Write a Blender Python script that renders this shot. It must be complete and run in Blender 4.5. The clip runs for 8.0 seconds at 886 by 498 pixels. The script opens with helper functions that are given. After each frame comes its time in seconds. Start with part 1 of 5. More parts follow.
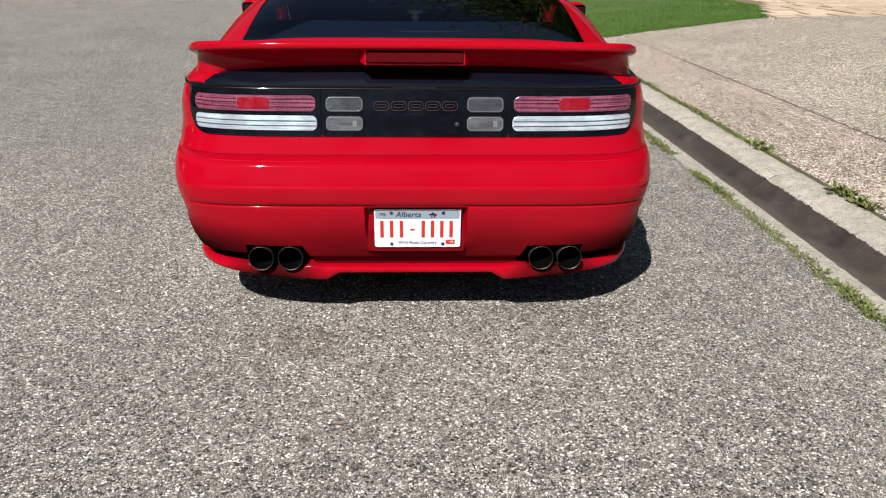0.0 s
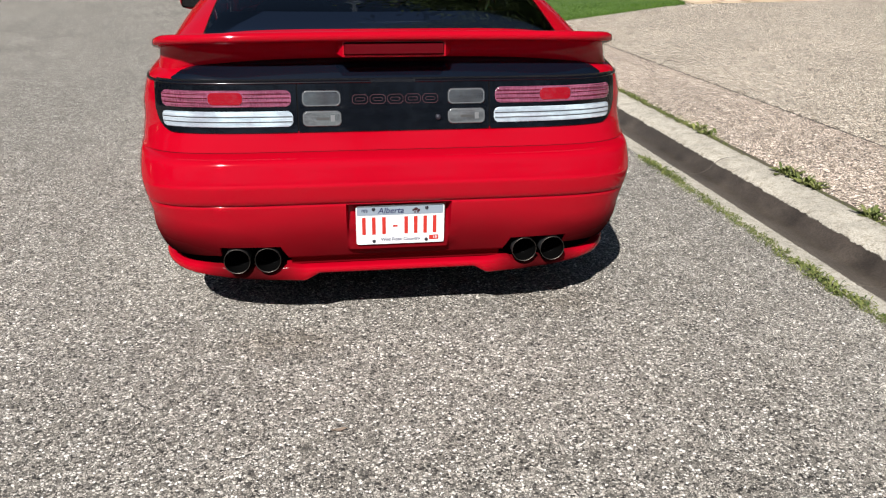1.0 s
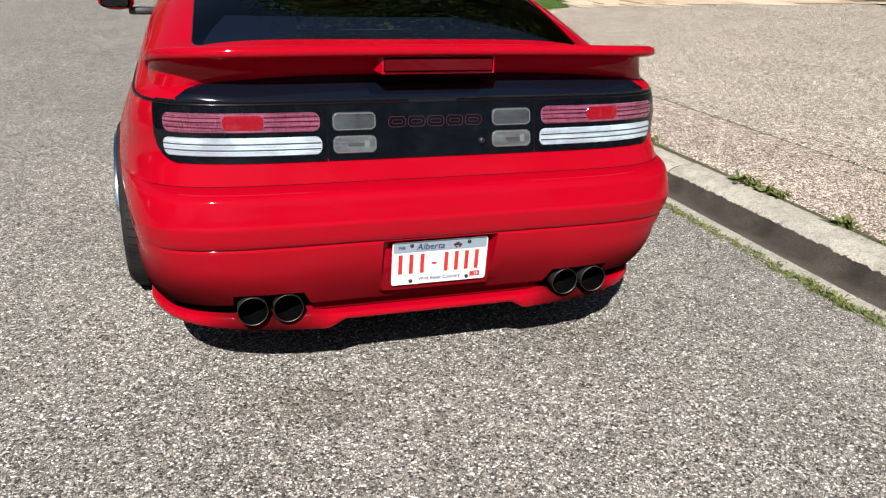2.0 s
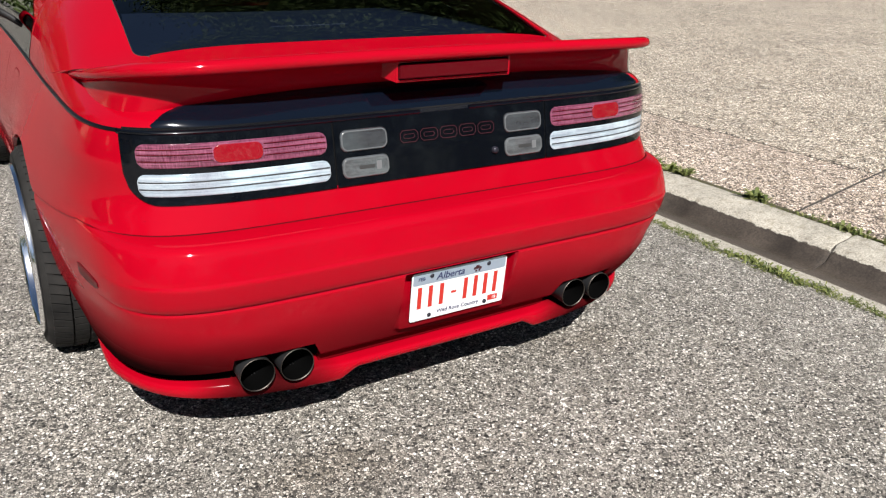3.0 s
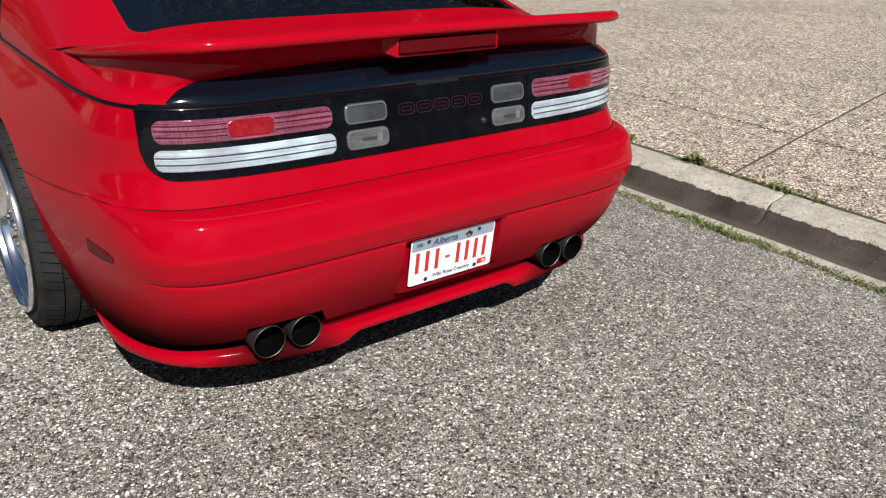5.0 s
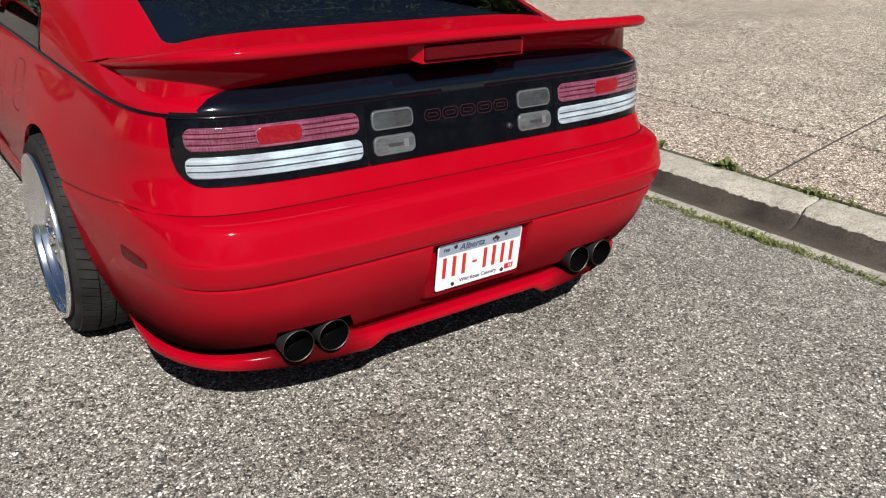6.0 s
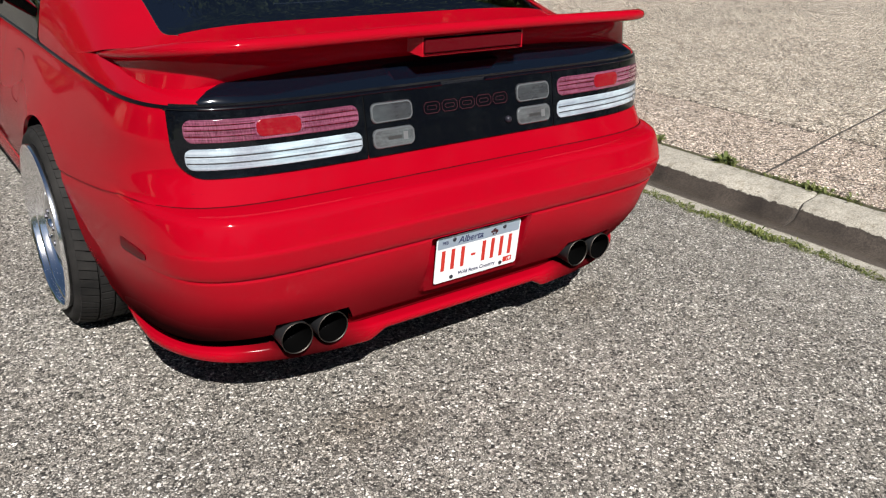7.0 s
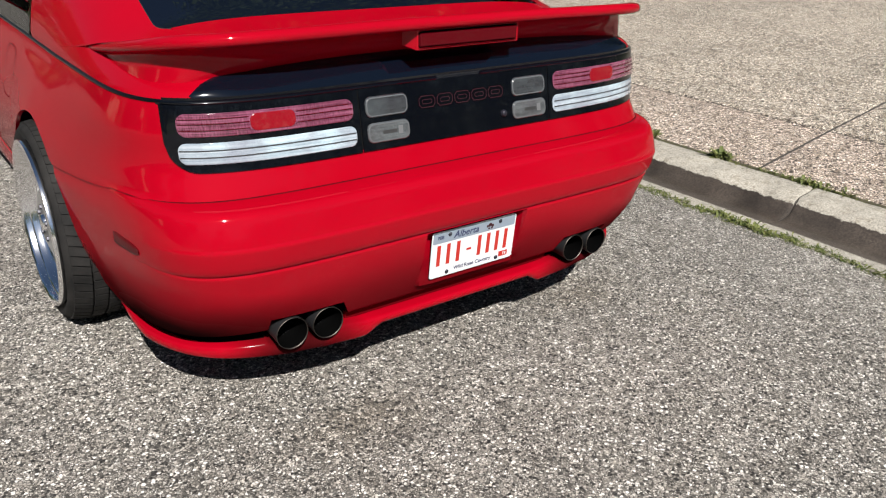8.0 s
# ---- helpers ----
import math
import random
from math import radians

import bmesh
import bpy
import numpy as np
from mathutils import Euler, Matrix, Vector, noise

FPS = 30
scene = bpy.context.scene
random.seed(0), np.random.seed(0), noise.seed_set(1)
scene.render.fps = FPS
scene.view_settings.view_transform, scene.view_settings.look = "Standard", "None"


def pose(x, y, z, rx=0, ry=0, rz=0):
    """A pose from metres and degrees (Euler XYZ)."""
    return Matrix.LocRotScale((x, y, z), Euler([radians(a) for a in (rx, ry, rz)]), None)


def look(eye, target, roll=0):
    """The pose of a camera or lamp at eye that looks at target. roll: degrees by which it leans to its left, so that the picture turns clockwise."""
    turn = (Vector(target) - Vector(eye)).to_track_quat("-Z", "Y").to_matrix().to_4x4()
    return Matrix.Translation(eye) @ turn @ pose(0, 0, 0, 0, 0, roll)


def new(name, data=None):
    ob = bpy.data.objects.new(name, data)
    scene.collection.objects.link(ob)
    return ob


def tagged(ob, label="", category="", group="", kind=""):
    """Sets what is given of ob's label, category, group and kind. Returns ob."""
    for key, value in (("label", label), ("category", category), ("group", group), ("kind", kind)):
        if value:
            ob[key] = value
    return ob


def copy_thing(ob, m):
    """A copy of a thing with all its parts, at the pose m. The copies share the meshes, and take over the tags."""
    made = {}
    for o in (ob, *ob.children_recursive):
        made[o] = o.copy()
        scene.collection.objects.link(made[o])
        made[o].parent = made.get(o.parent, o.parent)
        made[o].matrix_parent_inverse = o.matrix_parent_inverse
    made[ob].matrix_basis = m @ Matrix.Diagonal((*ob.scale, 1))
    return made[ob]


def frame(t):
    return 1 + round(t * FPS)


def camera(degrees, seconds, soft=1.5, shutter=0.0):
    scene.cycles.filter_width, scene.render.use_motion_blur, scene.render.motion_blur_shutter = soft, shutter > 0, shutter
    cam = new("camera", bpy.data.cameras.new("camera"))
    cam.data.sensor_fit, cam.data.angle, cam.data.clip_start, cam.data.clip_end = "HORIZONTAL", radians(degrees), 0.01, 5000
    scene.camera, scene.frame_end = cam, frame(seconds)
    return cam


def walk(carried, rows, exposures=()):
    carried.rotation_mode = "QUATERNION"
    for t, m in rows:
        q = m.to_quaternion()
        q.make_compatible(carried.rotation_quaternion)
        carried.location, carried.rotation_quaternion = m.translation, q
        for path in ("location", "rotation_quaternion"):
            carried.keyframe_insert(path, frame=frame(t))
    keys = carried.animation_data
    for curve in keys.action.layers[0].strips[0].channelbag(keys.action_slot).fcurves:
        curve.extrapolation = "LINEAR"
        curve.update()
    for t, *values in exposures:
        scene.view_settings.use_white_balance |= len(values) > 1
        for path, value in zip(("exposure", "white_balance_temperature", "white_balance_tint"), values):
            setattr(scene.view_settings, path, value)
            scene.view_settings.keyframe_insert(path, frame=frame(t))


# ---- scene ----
cam = camera(58.2, 8.0, soft=1.2)
PATH = [
    (0, (-0.006, -2.667, 1.315), (0.062, -0.794, 0.617), 0.6),
    (0.5, (-0.023, -2.657, 1.301), (0.077, -0.79, 0.592), 1.0),
    (1, (-0.213, -2.591, 1.307), (0.045, -0.742, 0.589), 0.4),
    (1.5, (-0.455, -2.432, 1.307), (0.016, -0.623, 0.596), 1.0),
    (1.7, (-0.553, -2.323, 1.31), (-0.052, -0.523, 0.597), 1.7),
    (2.8, (-1.058, -1.736, 1.303), (-0.121, -0.128, 0.57), 1.7),
    (3, (-1.109, -1.637, 1.304), (-0.107, -0.073, 0.561), 1.9),
    (3.5, (-1.246, -1.482, 1.316), (-0.063, -0.068, 0.539), 2.0),
    (4, (-1.351, -1.434, 1.321), (-0.098, -0.112, 0.496), 2.0),
    (4.5, (-1.347, -1.542, 1.332), (-0.137, -0.178, 0.51), 2.8),
    (6, (-1.339, -1.629, 1.322), (-0.246, -0.149, 0.538), 1.3),
    (6.5, (-1.342, -1.63, 1.319), (-0.251, -0.15, 0.531), 1.4),
    (7, (-1.344, -1.632, 1.321), (-0.25, -0.16, 0.523), 1.6),
    (7.5, (-1.344, -1.63, 1.316), (-0.245, -0.165, 0.513), 1.7),
    (8, (-1.34, -1.628, 1.312), (-0.239, -0.165, 0.507), 1.6),
]
walk(cam, [(t, look(eye, target, roll)) for t, eye, target, roll in PATH],
     [(0, 0.84), (0.5, 0.86), (1, 0.97), (1.7, 1.0), (2.8, 1.0), (3.2, 0.93), (3.5, 0.83), (4, 0.75), (4.5, 0.74), (6, 0.73), (7, 0.79), (8, 0.80)])

# ---- world, sun, exposure ----
SUN_FROM = Vector((-0.071, -0.182, 0.182)).normalized()
world = bpy.data.worlds.new("sky")
scene.world = world
world.use_nodes = True
wn = world.node_tree
sky = wn.nodes.new("ShaderNodeTexSky")
sky.sky_type = "NISHITA"
sky.sun_disc = False
sky.dust_density, sky.ozone_density = 0.4, 2.0
sky.sun_elevation = math.asin(SUN_FROM.z)
sky.sun_rotation = math.atan2(SUN_FROM.x, SUN_FROM.y)
wn.links.new(sky.outputs[0], wn.nodes["Background"].inputs[0])
wn.nodes["Background"].inputs[1].default_value = 0.034
sun_data = bpy.data.lights.new("sun", "SUN")
sun_data.energy, sun_data.angle, sun_data.color = 5.0, radians(0.55), (1.0, 0.965, 0.935)
sun = new("sun", sun_data)
sun.matrix_world = look(SUN_FROM * 30, (0, 0, 0))


# ---- materials ----
def node(nt, kind, **values):
    n = nt.nodes.new(kind)
    for key, value in values.items():
        if key in n.inputs:
            n.inputs[key].default_value = value
    return n


def material(name, colour=(0.5, 0.5, 0.5), rough=0.5, metal=0.0, coat=0.0, spec=0.5):
    m = bpy.data.materials.new(name)
    m.use_nodes = True
    b = m.node_tree.nodes["Principled BSDF"]
    b.inputs["Base Color"].default_value = (*colour, 1)
    b.inputs["Roughness"].default_value = rough
    b.inputs["Metallic"].default_value = metal
    b.inputs["Coat Weight"].default_value = coat
    b.inputs["Coat Roughness"].default_value = 0.02
    b.inputs["Specular IOR Level"].default_value = spec
    return m, m.node_tree, b


def ramp(nt, source, stops):
    r = nt.nodes.new("ShaderNodeValToRGB")
    while len(r.color_ramp.elements) < len(stops):
        r.color_ramp.elements.new(0.5)
    for e, (p, c) in zip(r.color_ramp.elements, stops):
        e.position, e.color = p, (*c, 1) if len(c) == 3 else c
    nt.links.new(source, r.inputs[0])
    return r.outputs[0]


def mix(nt, fac, a, b, blend="MIX"):
    n = nt.nodes.new("ShaderNodeMix")
    n.data_type, n.blend_type = "RGBA", blend
    for sock, val in ((n.inputs[0], fac), (n.inputs[6], a), (n.inputs[7], b)):
        if isinstance(val, bpy.types.NodeSocket):
            nt.links.new(val, sock)
        else:
            sock.default_value = val if isinstance(val, float) else (*val, 1)
    return n.outputs[2]


def coords(nt):
    return nt.nodes.new("ShaderNodeTexCoord").outputs["Object"]


def noise_at(nt, vec, scale, detail=3.0, rough=0.55):
    n = node(nt, "ShaderNodeTexNoise", Scale=scale, Detail=detail, Roughness=rough)
    nt.links.new(vec, n.inputs["Vector"])
    return n.outputs["Fac"]


def maths(nt, op, a, b=0.0):
    n = nt.nodes.new("ShaderNodeMath")
    n.operation = op
    for sock, val in zip(n.inputs, (a, b)):
        if isinstance(val, bpy.types.NodeSocket):
            nt.links.new(val, sock)
        else:
            sock.default_value = val
    return n.outputs[0]


def bump(nt, bsdf, height, strength, distance):
    n = node(nt, "ShaderNodeBump", Strength=strength, Distance=distance)
    nt.links.new(height, n.inputs["Height"])
    nt.links.new(n.outputs[0], bsdf.inputs["Normal"])


def chip_stone(name, cell, stops, binder, wide, tint, stains=()):
    """Stone chips set in a darker binder."""
    m, nt, b = material(name, rough=0.85)
    co = coords(nt)
    warp = nt.nodes.new("ShaderNodeVectorMath")
    warp.operation = "ADD"
    wob = node(nt, "ShaderNodeTexNoise", Scale=1.6 / cell, Detail=1.0)
    nt.links.new(co, wob.inputs["Vector"])
    sc = nt.nodes.new("ShaderNodeVectorMath")
    sc.operation = "SCALE"
    sc.inputs["Scale"].default_value = cell * 0.5
    nt.links.new(wob.outputs["Color"], sc.inputs[0])
    nt.links.new(co, warp.inputs[0])
    nt.links.new(sc.outputs[0], warp.inputs[1])
    v = node(nt, "ShaderNodeTexVoronoi", Scale=1 / cell, Randomness=1.0)
    e = node(nt, "ShaderNodeTexVoronoi", Scale=1 / cell, Randomness=1.0)
    e.feature = "DISTANCE_TO_EDGE"
    v2 = node(nt, "ShaderNodeTexVoronoi", Scale=2.3 / cell, Randomness=1.0)
    for n in (v, e, v2):
        nt.links.new(warp.outputs[0], n.inputs["Vector"])
    sep = nt.nodes.new("ShaderNodeSeparateColor")
    nt.links.new(v.outputs["Color"], sep.inputs[0])
    sep2 = nt.nodes.new("ShaderNodeSeparateColor")
    nt.links.new(v2.outputs["Color"], sep2.inputs[0])
    stone = ramp(nt, sep.outputs[0], stops)
    small = ramp(nt, sep2.outputs[1], stops)
    pick = ramp(nt, sep.outputs[2], [(0.42, (0, 0, 0)), (0.5, (1, 1, 1))])
    col = mix(nt, pick, stone, small)
    edge = ramp(nt, e.outputs["Distance"], [(0.02, (0, 0, 0)), (0.13, (1, 1, 1))])
    col = mix(nt, edge, binder, col)
    v3 = node(nt, "ShaderNodeTexVoronoi", Scale=0.36 / cell, Randomness=1.0)
    nt.links.new(warp.outputs[0], v3.inputs["Vector"])
    sep3 = nt.nodes.new("ShaderNodeSeparateColor")
    nt.links.new(v3.outputs["Color"], sep3.inputs[0])
    coarse = ramp(nt, sep3.outputs[0], [(0.0, (0.80, 0.795, 0.79)), (0.2, (0.94, 0.94, 0.93)), (0.55, (1.0, 1.0, 1.0)), (0.85, (1.06, 1.06, 1.06)), (1.0, (1.22, 1.22, 1.22))])
    col = mix(nt, 1.0, col, coarse, "MULTIPLY")
    big = ramp(nt, noise_at(nt, co, 0.9, 5.0), [(0.3, (1 - wide,) * 3), (0.7, (1 + wide,) * 3)])
    col = mix(nt, 1.0, col, big, "MULTIPLY")
    mid = ramp(nt, noise_at(nt, co, 9.0, 4.0), [(0.32, (0.84, 0.83, 0.81)), (0.68, (1.12, 1.12, 1.12))])
    col = mix(nt, 1.0, col, mid, "MULTIPLY")
    grain = ramp(nt, noise_at(nt, co, 38.0, 3.0, 0.7), [(0.32, (0.86, 0.86, 0.86)), (0.68, (1.13, 1.13, 1.13))])
    col = mix(nt, 1.0, col, grain, "MULTIPLY")
    col = mix(nt, 1.0, col, tint, "MULTIPLY")
    for cx, cy, rx, ry in stains:
        mp = nt.nodes.new("ShaderNodeMapping")
        mp.inputs["Location"].default_value = (-cx / rx, -cy / ry, 0)
        mp.inputs["Scale"].default_value = (1 / rx, 1 / ry, 1)
        nt.links.new(co, mp.inputs[0])
        ln = nt.nodes.new("ShaderNodeVectorMath")
        ln.operation = "LENGTH"
        nt.links.new(mp.outputs[0], ln.inputs[0])
        rad = maths(nt, "ADD", ln.outputs["Value"], maths(nt, "MULTIPLY", maths(nt, "SUBTRACT", noise_at(nt, co, 11.0, 5.0), 0.5), 1.3))
        dark = ramp(nt, rad, [(0.25, (0.80, 0.77, 0.73)), (1.0, (1, 1, 1))])
        col = mix(nt, 1.0, col, dark, "MULTIPLY")
    nt.links.new(col, b.inputs["Base Color"])
    h = maths(nt, "ADD", maths(nt, "MULTIPLY", edge, 1.0), maths(nt, "MULTIPLY", sep.outputs[1], 0.7))
    bump(nt, b, h, 0.9, cell * 0.3)
    return m


M_ROAD = chip_stone("chip_seal", 0.0076,
                    [(0.0, (0.010, 0.009, 0.008)), (0.15, (0.050, 0.047, 0.042)), (0.30, (0.185, 0.172, 0.152)), (0.60, (0.300, 0.280, 0.247)),
                     (0.80, (0.44, 0.413, 0.368)), (0.95, (0.80, 0.78, 0.73))], (0.066, 0.061, 0.054), 0.13, (1.0, 0.99, 0.972), [(-0.42, -0.06, 0.26, 0.16), (0.62, 0.16, 0.26, 0.16)])
DRIVE_STONES = [(0.0, (0.014, 0.012, 0.010)), (0.17, (0.085, 0.068, 0.054)), (0.34, (0.35, 0.288, 0.228)),
                (0.66, (0.62, 0.53, 0.43)), (0.90, (1.0, 0.93, 0.83))]
M_DRIVE = chip_stone("exposed_aggregate", 0.0125, DRIVE_STONES, (0.045, 0.037, 0.030), 0.12, (1.06, 1.045, 1.01))
M_APRON = chip_stone("apron_aggregate", 0.0125, DRIVE_STONES, (0.047, 0.036, 0.030), 0.14, (1.09, 1.03, 1.005))


def concrete(name, tone, wet=False):
    m, nt, b = material(name, rough=0.88)
    co = coords(nt)
    a = ramp(nt, noise_at(nt, co, 7.0, 7.0, 0.65), [(0.3, tuple(c * 0.72 for c in tone)), (0.7, tuple(c * 1.1 for c in tone))])
    fine = ramp(nt, noise_at(nt, co, 120.0, 5.0, 0.75), [(0.36, (0.60, 0.59, 0.58)), (0.64, (1.28, 1.28, 1.27))])
    col = mix(nt, 1.0, a, fine, "MULTIPLY")
    blots = ramp(nt, noise_at(nt, co, 26.0, 6.0, 0.75), [(0.36, (0.66, 0.63, 0.58)), (0.50, (1.0, 1.0, 1.0))])
    col = mix(nt, 1.0, col, blots, "MULTIPLY")
    pits = node(nt, "ShaderNodeTexVoronoi", Scale=75.0)
    nt.links.new(co, pits.inputs["Vector"])
    pit = ramp(nt, pits.outputs["Distance"], [(0.06, (0.35, 0.34, 0.33)), (0.2, (1, 1, 1))])
    col = mix(nt, 1.0, col, pit, "MULTIPLY")
    if wet:
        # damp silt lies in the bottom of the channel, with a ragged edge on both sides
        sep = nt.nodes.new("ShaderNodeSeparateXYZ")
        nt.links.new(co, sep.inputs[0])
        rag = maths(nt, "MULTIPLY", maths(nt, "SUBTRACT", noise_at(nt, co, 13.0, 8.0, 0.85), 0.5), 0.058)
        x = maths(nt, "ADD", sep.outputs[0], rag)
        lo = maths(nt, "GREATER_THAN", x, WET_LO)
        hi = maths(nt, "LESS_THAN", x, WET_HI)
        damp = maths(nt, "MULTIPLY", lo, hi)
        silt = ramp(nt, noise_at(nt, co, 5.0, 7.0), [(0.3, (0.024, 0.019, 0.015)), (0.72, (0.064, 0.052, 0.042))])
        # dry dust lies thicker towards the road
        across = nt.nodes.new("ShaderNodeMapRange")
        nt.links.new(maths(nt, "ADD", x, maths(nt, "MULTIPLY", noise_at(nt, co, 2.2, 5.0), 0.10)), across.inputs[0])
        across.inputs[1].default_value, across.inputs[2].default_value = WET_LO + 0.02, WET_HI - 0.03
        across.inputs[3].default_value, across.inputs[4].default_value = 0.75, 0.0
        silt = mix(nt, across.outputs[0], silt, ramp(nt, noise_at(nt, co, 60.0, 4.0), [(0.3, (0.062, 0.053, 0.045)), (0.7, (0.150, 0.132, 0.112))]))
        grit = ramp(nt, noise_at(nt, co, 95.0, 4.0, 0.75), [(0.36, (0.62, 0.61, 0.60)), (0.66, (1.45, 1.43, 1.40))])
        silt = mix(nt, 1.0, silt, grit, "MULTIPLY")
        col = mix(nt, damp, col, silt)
        r = nt.nodes.new("ShaderNodeMapRange")
        nt.links.new(damp, r.inputs[0])
        r.inputs[3].default_value, r.inputs[4].default_value = 0.88, 0.5
        nt.links.new(r.outputs[0], b.inputs["Roughness"])
    nt.links.new(col, b.inputs["Base Color"])
    bump(nt, b, maths(nt, "ADD", noise_at(nt, co, 120.0, 4.0), maths(nt, "MULTIPLY", pit, 0.5)), 0.6, 0.003)
    return m


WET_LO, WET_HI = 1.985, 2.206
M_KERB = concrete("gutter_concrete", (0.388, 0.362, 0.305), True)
M_DARK_PATCH, _nt, _b = material("dark_grey_surface", (0.035, 0.037, 0.042), 0.4)
M_JOINT, _nt, _b = material("joint_dirt", (0.055, 0.047, 0.04), 0.95)
M_CRACK, _nt, _b = material("crack_tar", (0.10, 0.095, 0.088), 0.9)


def paint(name, soot_shade=()):
    """Glossy red, darkened in ellipsoids (centre, radii, thickness) by sooty exhaust film and painted shade, in the
    car's own coordinates.
    """
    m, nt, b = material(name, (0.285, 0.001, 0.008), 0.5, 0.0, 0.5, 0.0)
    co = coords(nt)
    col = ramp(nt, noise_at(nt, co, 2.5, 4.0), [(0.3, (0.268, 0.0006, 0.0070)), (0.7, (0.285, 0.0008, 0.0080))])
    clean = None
    for c, r, most in soot_shade:
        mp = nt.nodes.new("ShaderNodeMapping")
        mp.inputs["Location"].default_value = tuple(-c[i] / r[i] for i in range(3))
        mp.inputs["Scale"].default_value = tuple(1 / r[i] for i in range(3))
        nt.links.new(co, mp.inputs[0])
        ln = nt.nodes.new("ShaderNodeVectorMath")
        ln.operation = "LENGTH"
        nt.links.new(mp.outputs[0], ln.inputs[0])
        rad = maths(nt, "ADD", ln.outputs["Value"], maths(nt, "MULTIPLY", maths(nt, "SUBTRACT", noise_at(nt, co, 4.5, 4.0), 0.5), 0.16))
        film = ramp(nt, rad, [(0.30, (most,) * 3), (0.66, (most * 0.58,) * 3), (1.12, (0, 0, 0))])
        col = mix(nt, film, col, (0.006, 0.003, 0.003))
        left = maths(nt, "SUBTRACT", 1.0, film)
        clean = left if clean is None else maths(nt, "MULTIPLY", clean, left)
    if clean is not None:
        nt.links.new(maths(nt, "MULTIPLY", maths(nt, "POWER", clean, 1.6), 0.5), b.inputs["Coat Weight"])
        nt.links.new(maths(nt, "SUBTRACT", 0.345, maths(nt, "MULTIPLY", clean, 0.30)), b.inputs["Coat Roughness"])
    nt.links.new(col, b.inputs["Base Color"])
    b.inputs["Coat Roughness"].default_value = 0.055
    b.inputs["Coat IOR"].default_value = 1.5
    peel = node(nt, "ShaderNodeBump", Strength=0.012, Distance=0.002)
    nt.links.new(noise_at(nt, co, 90.0, 2.0), peel.inputs["Height"])
    nt.links.new(peel.outputs[0], b.inputs["Coat Normal"])
    return m


# Sooty exhaust film, plus shade of the tucked lower bumper painted into the colour.
M_BUMPER = paint("sooty_shaded_red_paint", [((-0.82, 0.24, 0.24), (0.47, 0.56, 0.22), 0.97), ((0.82, 0.24, 0.24), (0.47, 0.56, 0.22), 0.97), ((0.0, 0.06, 0.22), (1.0, 0.4, 0.26), 0.68)])
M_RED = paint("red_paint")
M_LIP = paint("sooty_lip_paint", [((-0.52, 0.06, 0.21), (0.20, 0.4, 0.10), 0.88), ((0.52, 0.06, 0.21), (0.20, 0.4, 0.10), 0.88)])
M_BLACK, _nt, _b = material("gloss_black", (0.0015, 0.002, 0.0035), 0.3, 0.0, 0.7, 0.05)
_b.inputs["Coat Roughness"].default_value = 0.05
M_TRIM, _nt, _b = material("black_trim", (0.0016, 0.0030, 0.0065), 0.085, 0.0, 0.0, 0.60)
M_MOULD, _nt, _b = material("moulding_black", (0.003, 0.003, 0.004), 0.3, 0.0, 0.0, 0.12)
M_SATIN, _nt, _b = material("satin_black", (0.02, 0.02, 0.02), 0.6)
M_UNDER, _nt, _b = material("underbody", (0.003, 0.003, 0.003), 0.95, 0.0, 0.0, 0.1)
M_SEAM, _nt, _b = material("panel_gap", (0.085, 0.0015, 0.004), 0.8, 0.0, 0.0, 0.1)
M_INTERIOR, _nt, _b = material("interior_cloth", (0.012, 0.012, 0.013), 0.9)
M_COVER, _nt, _b = material("cover_cloth", (0.062, 0.078, 0.115), 0.9)


def tinted_glass(name, tint, gloss=0.0):
    m, nt, b = material(name)
    out = nt.nodes["Material Output"]
    nt.nodes.remove(b)
    tr = nt.nodes.new("ShaderNodeBsdfTransparent")
    tr.inputs[0].default_value = (*tint, 1)
    gl = nt.nodes.new("ShaderNodeBsdfGlossy")
    gl.inputs["Roughness"].default_value = gloss
    fr = nt.nodes.new("ShaderNodeFresnel")
    fr.inputs[0].default_value = 1.5
    ms = nt.nodes.new("ShaderNodeMixShader")
    nt.links.new(fr.outputs[0], ms.inputs[0])
    nt.links.new(tr.outputs[0], ms.inputs[1])
    nt.links.new(gl.outputs[0], ms.inputs[2])
    nt.links.new(ms.outputs[0], out.inputs[0])
    return m


M_GLASS = tinted_glass("tinted_glass", (0.22, 0.26, 0.32))
M_SIDE_GLASS = tinted_glass("dark_side_glass", (0.04, 0.045, 0.05))


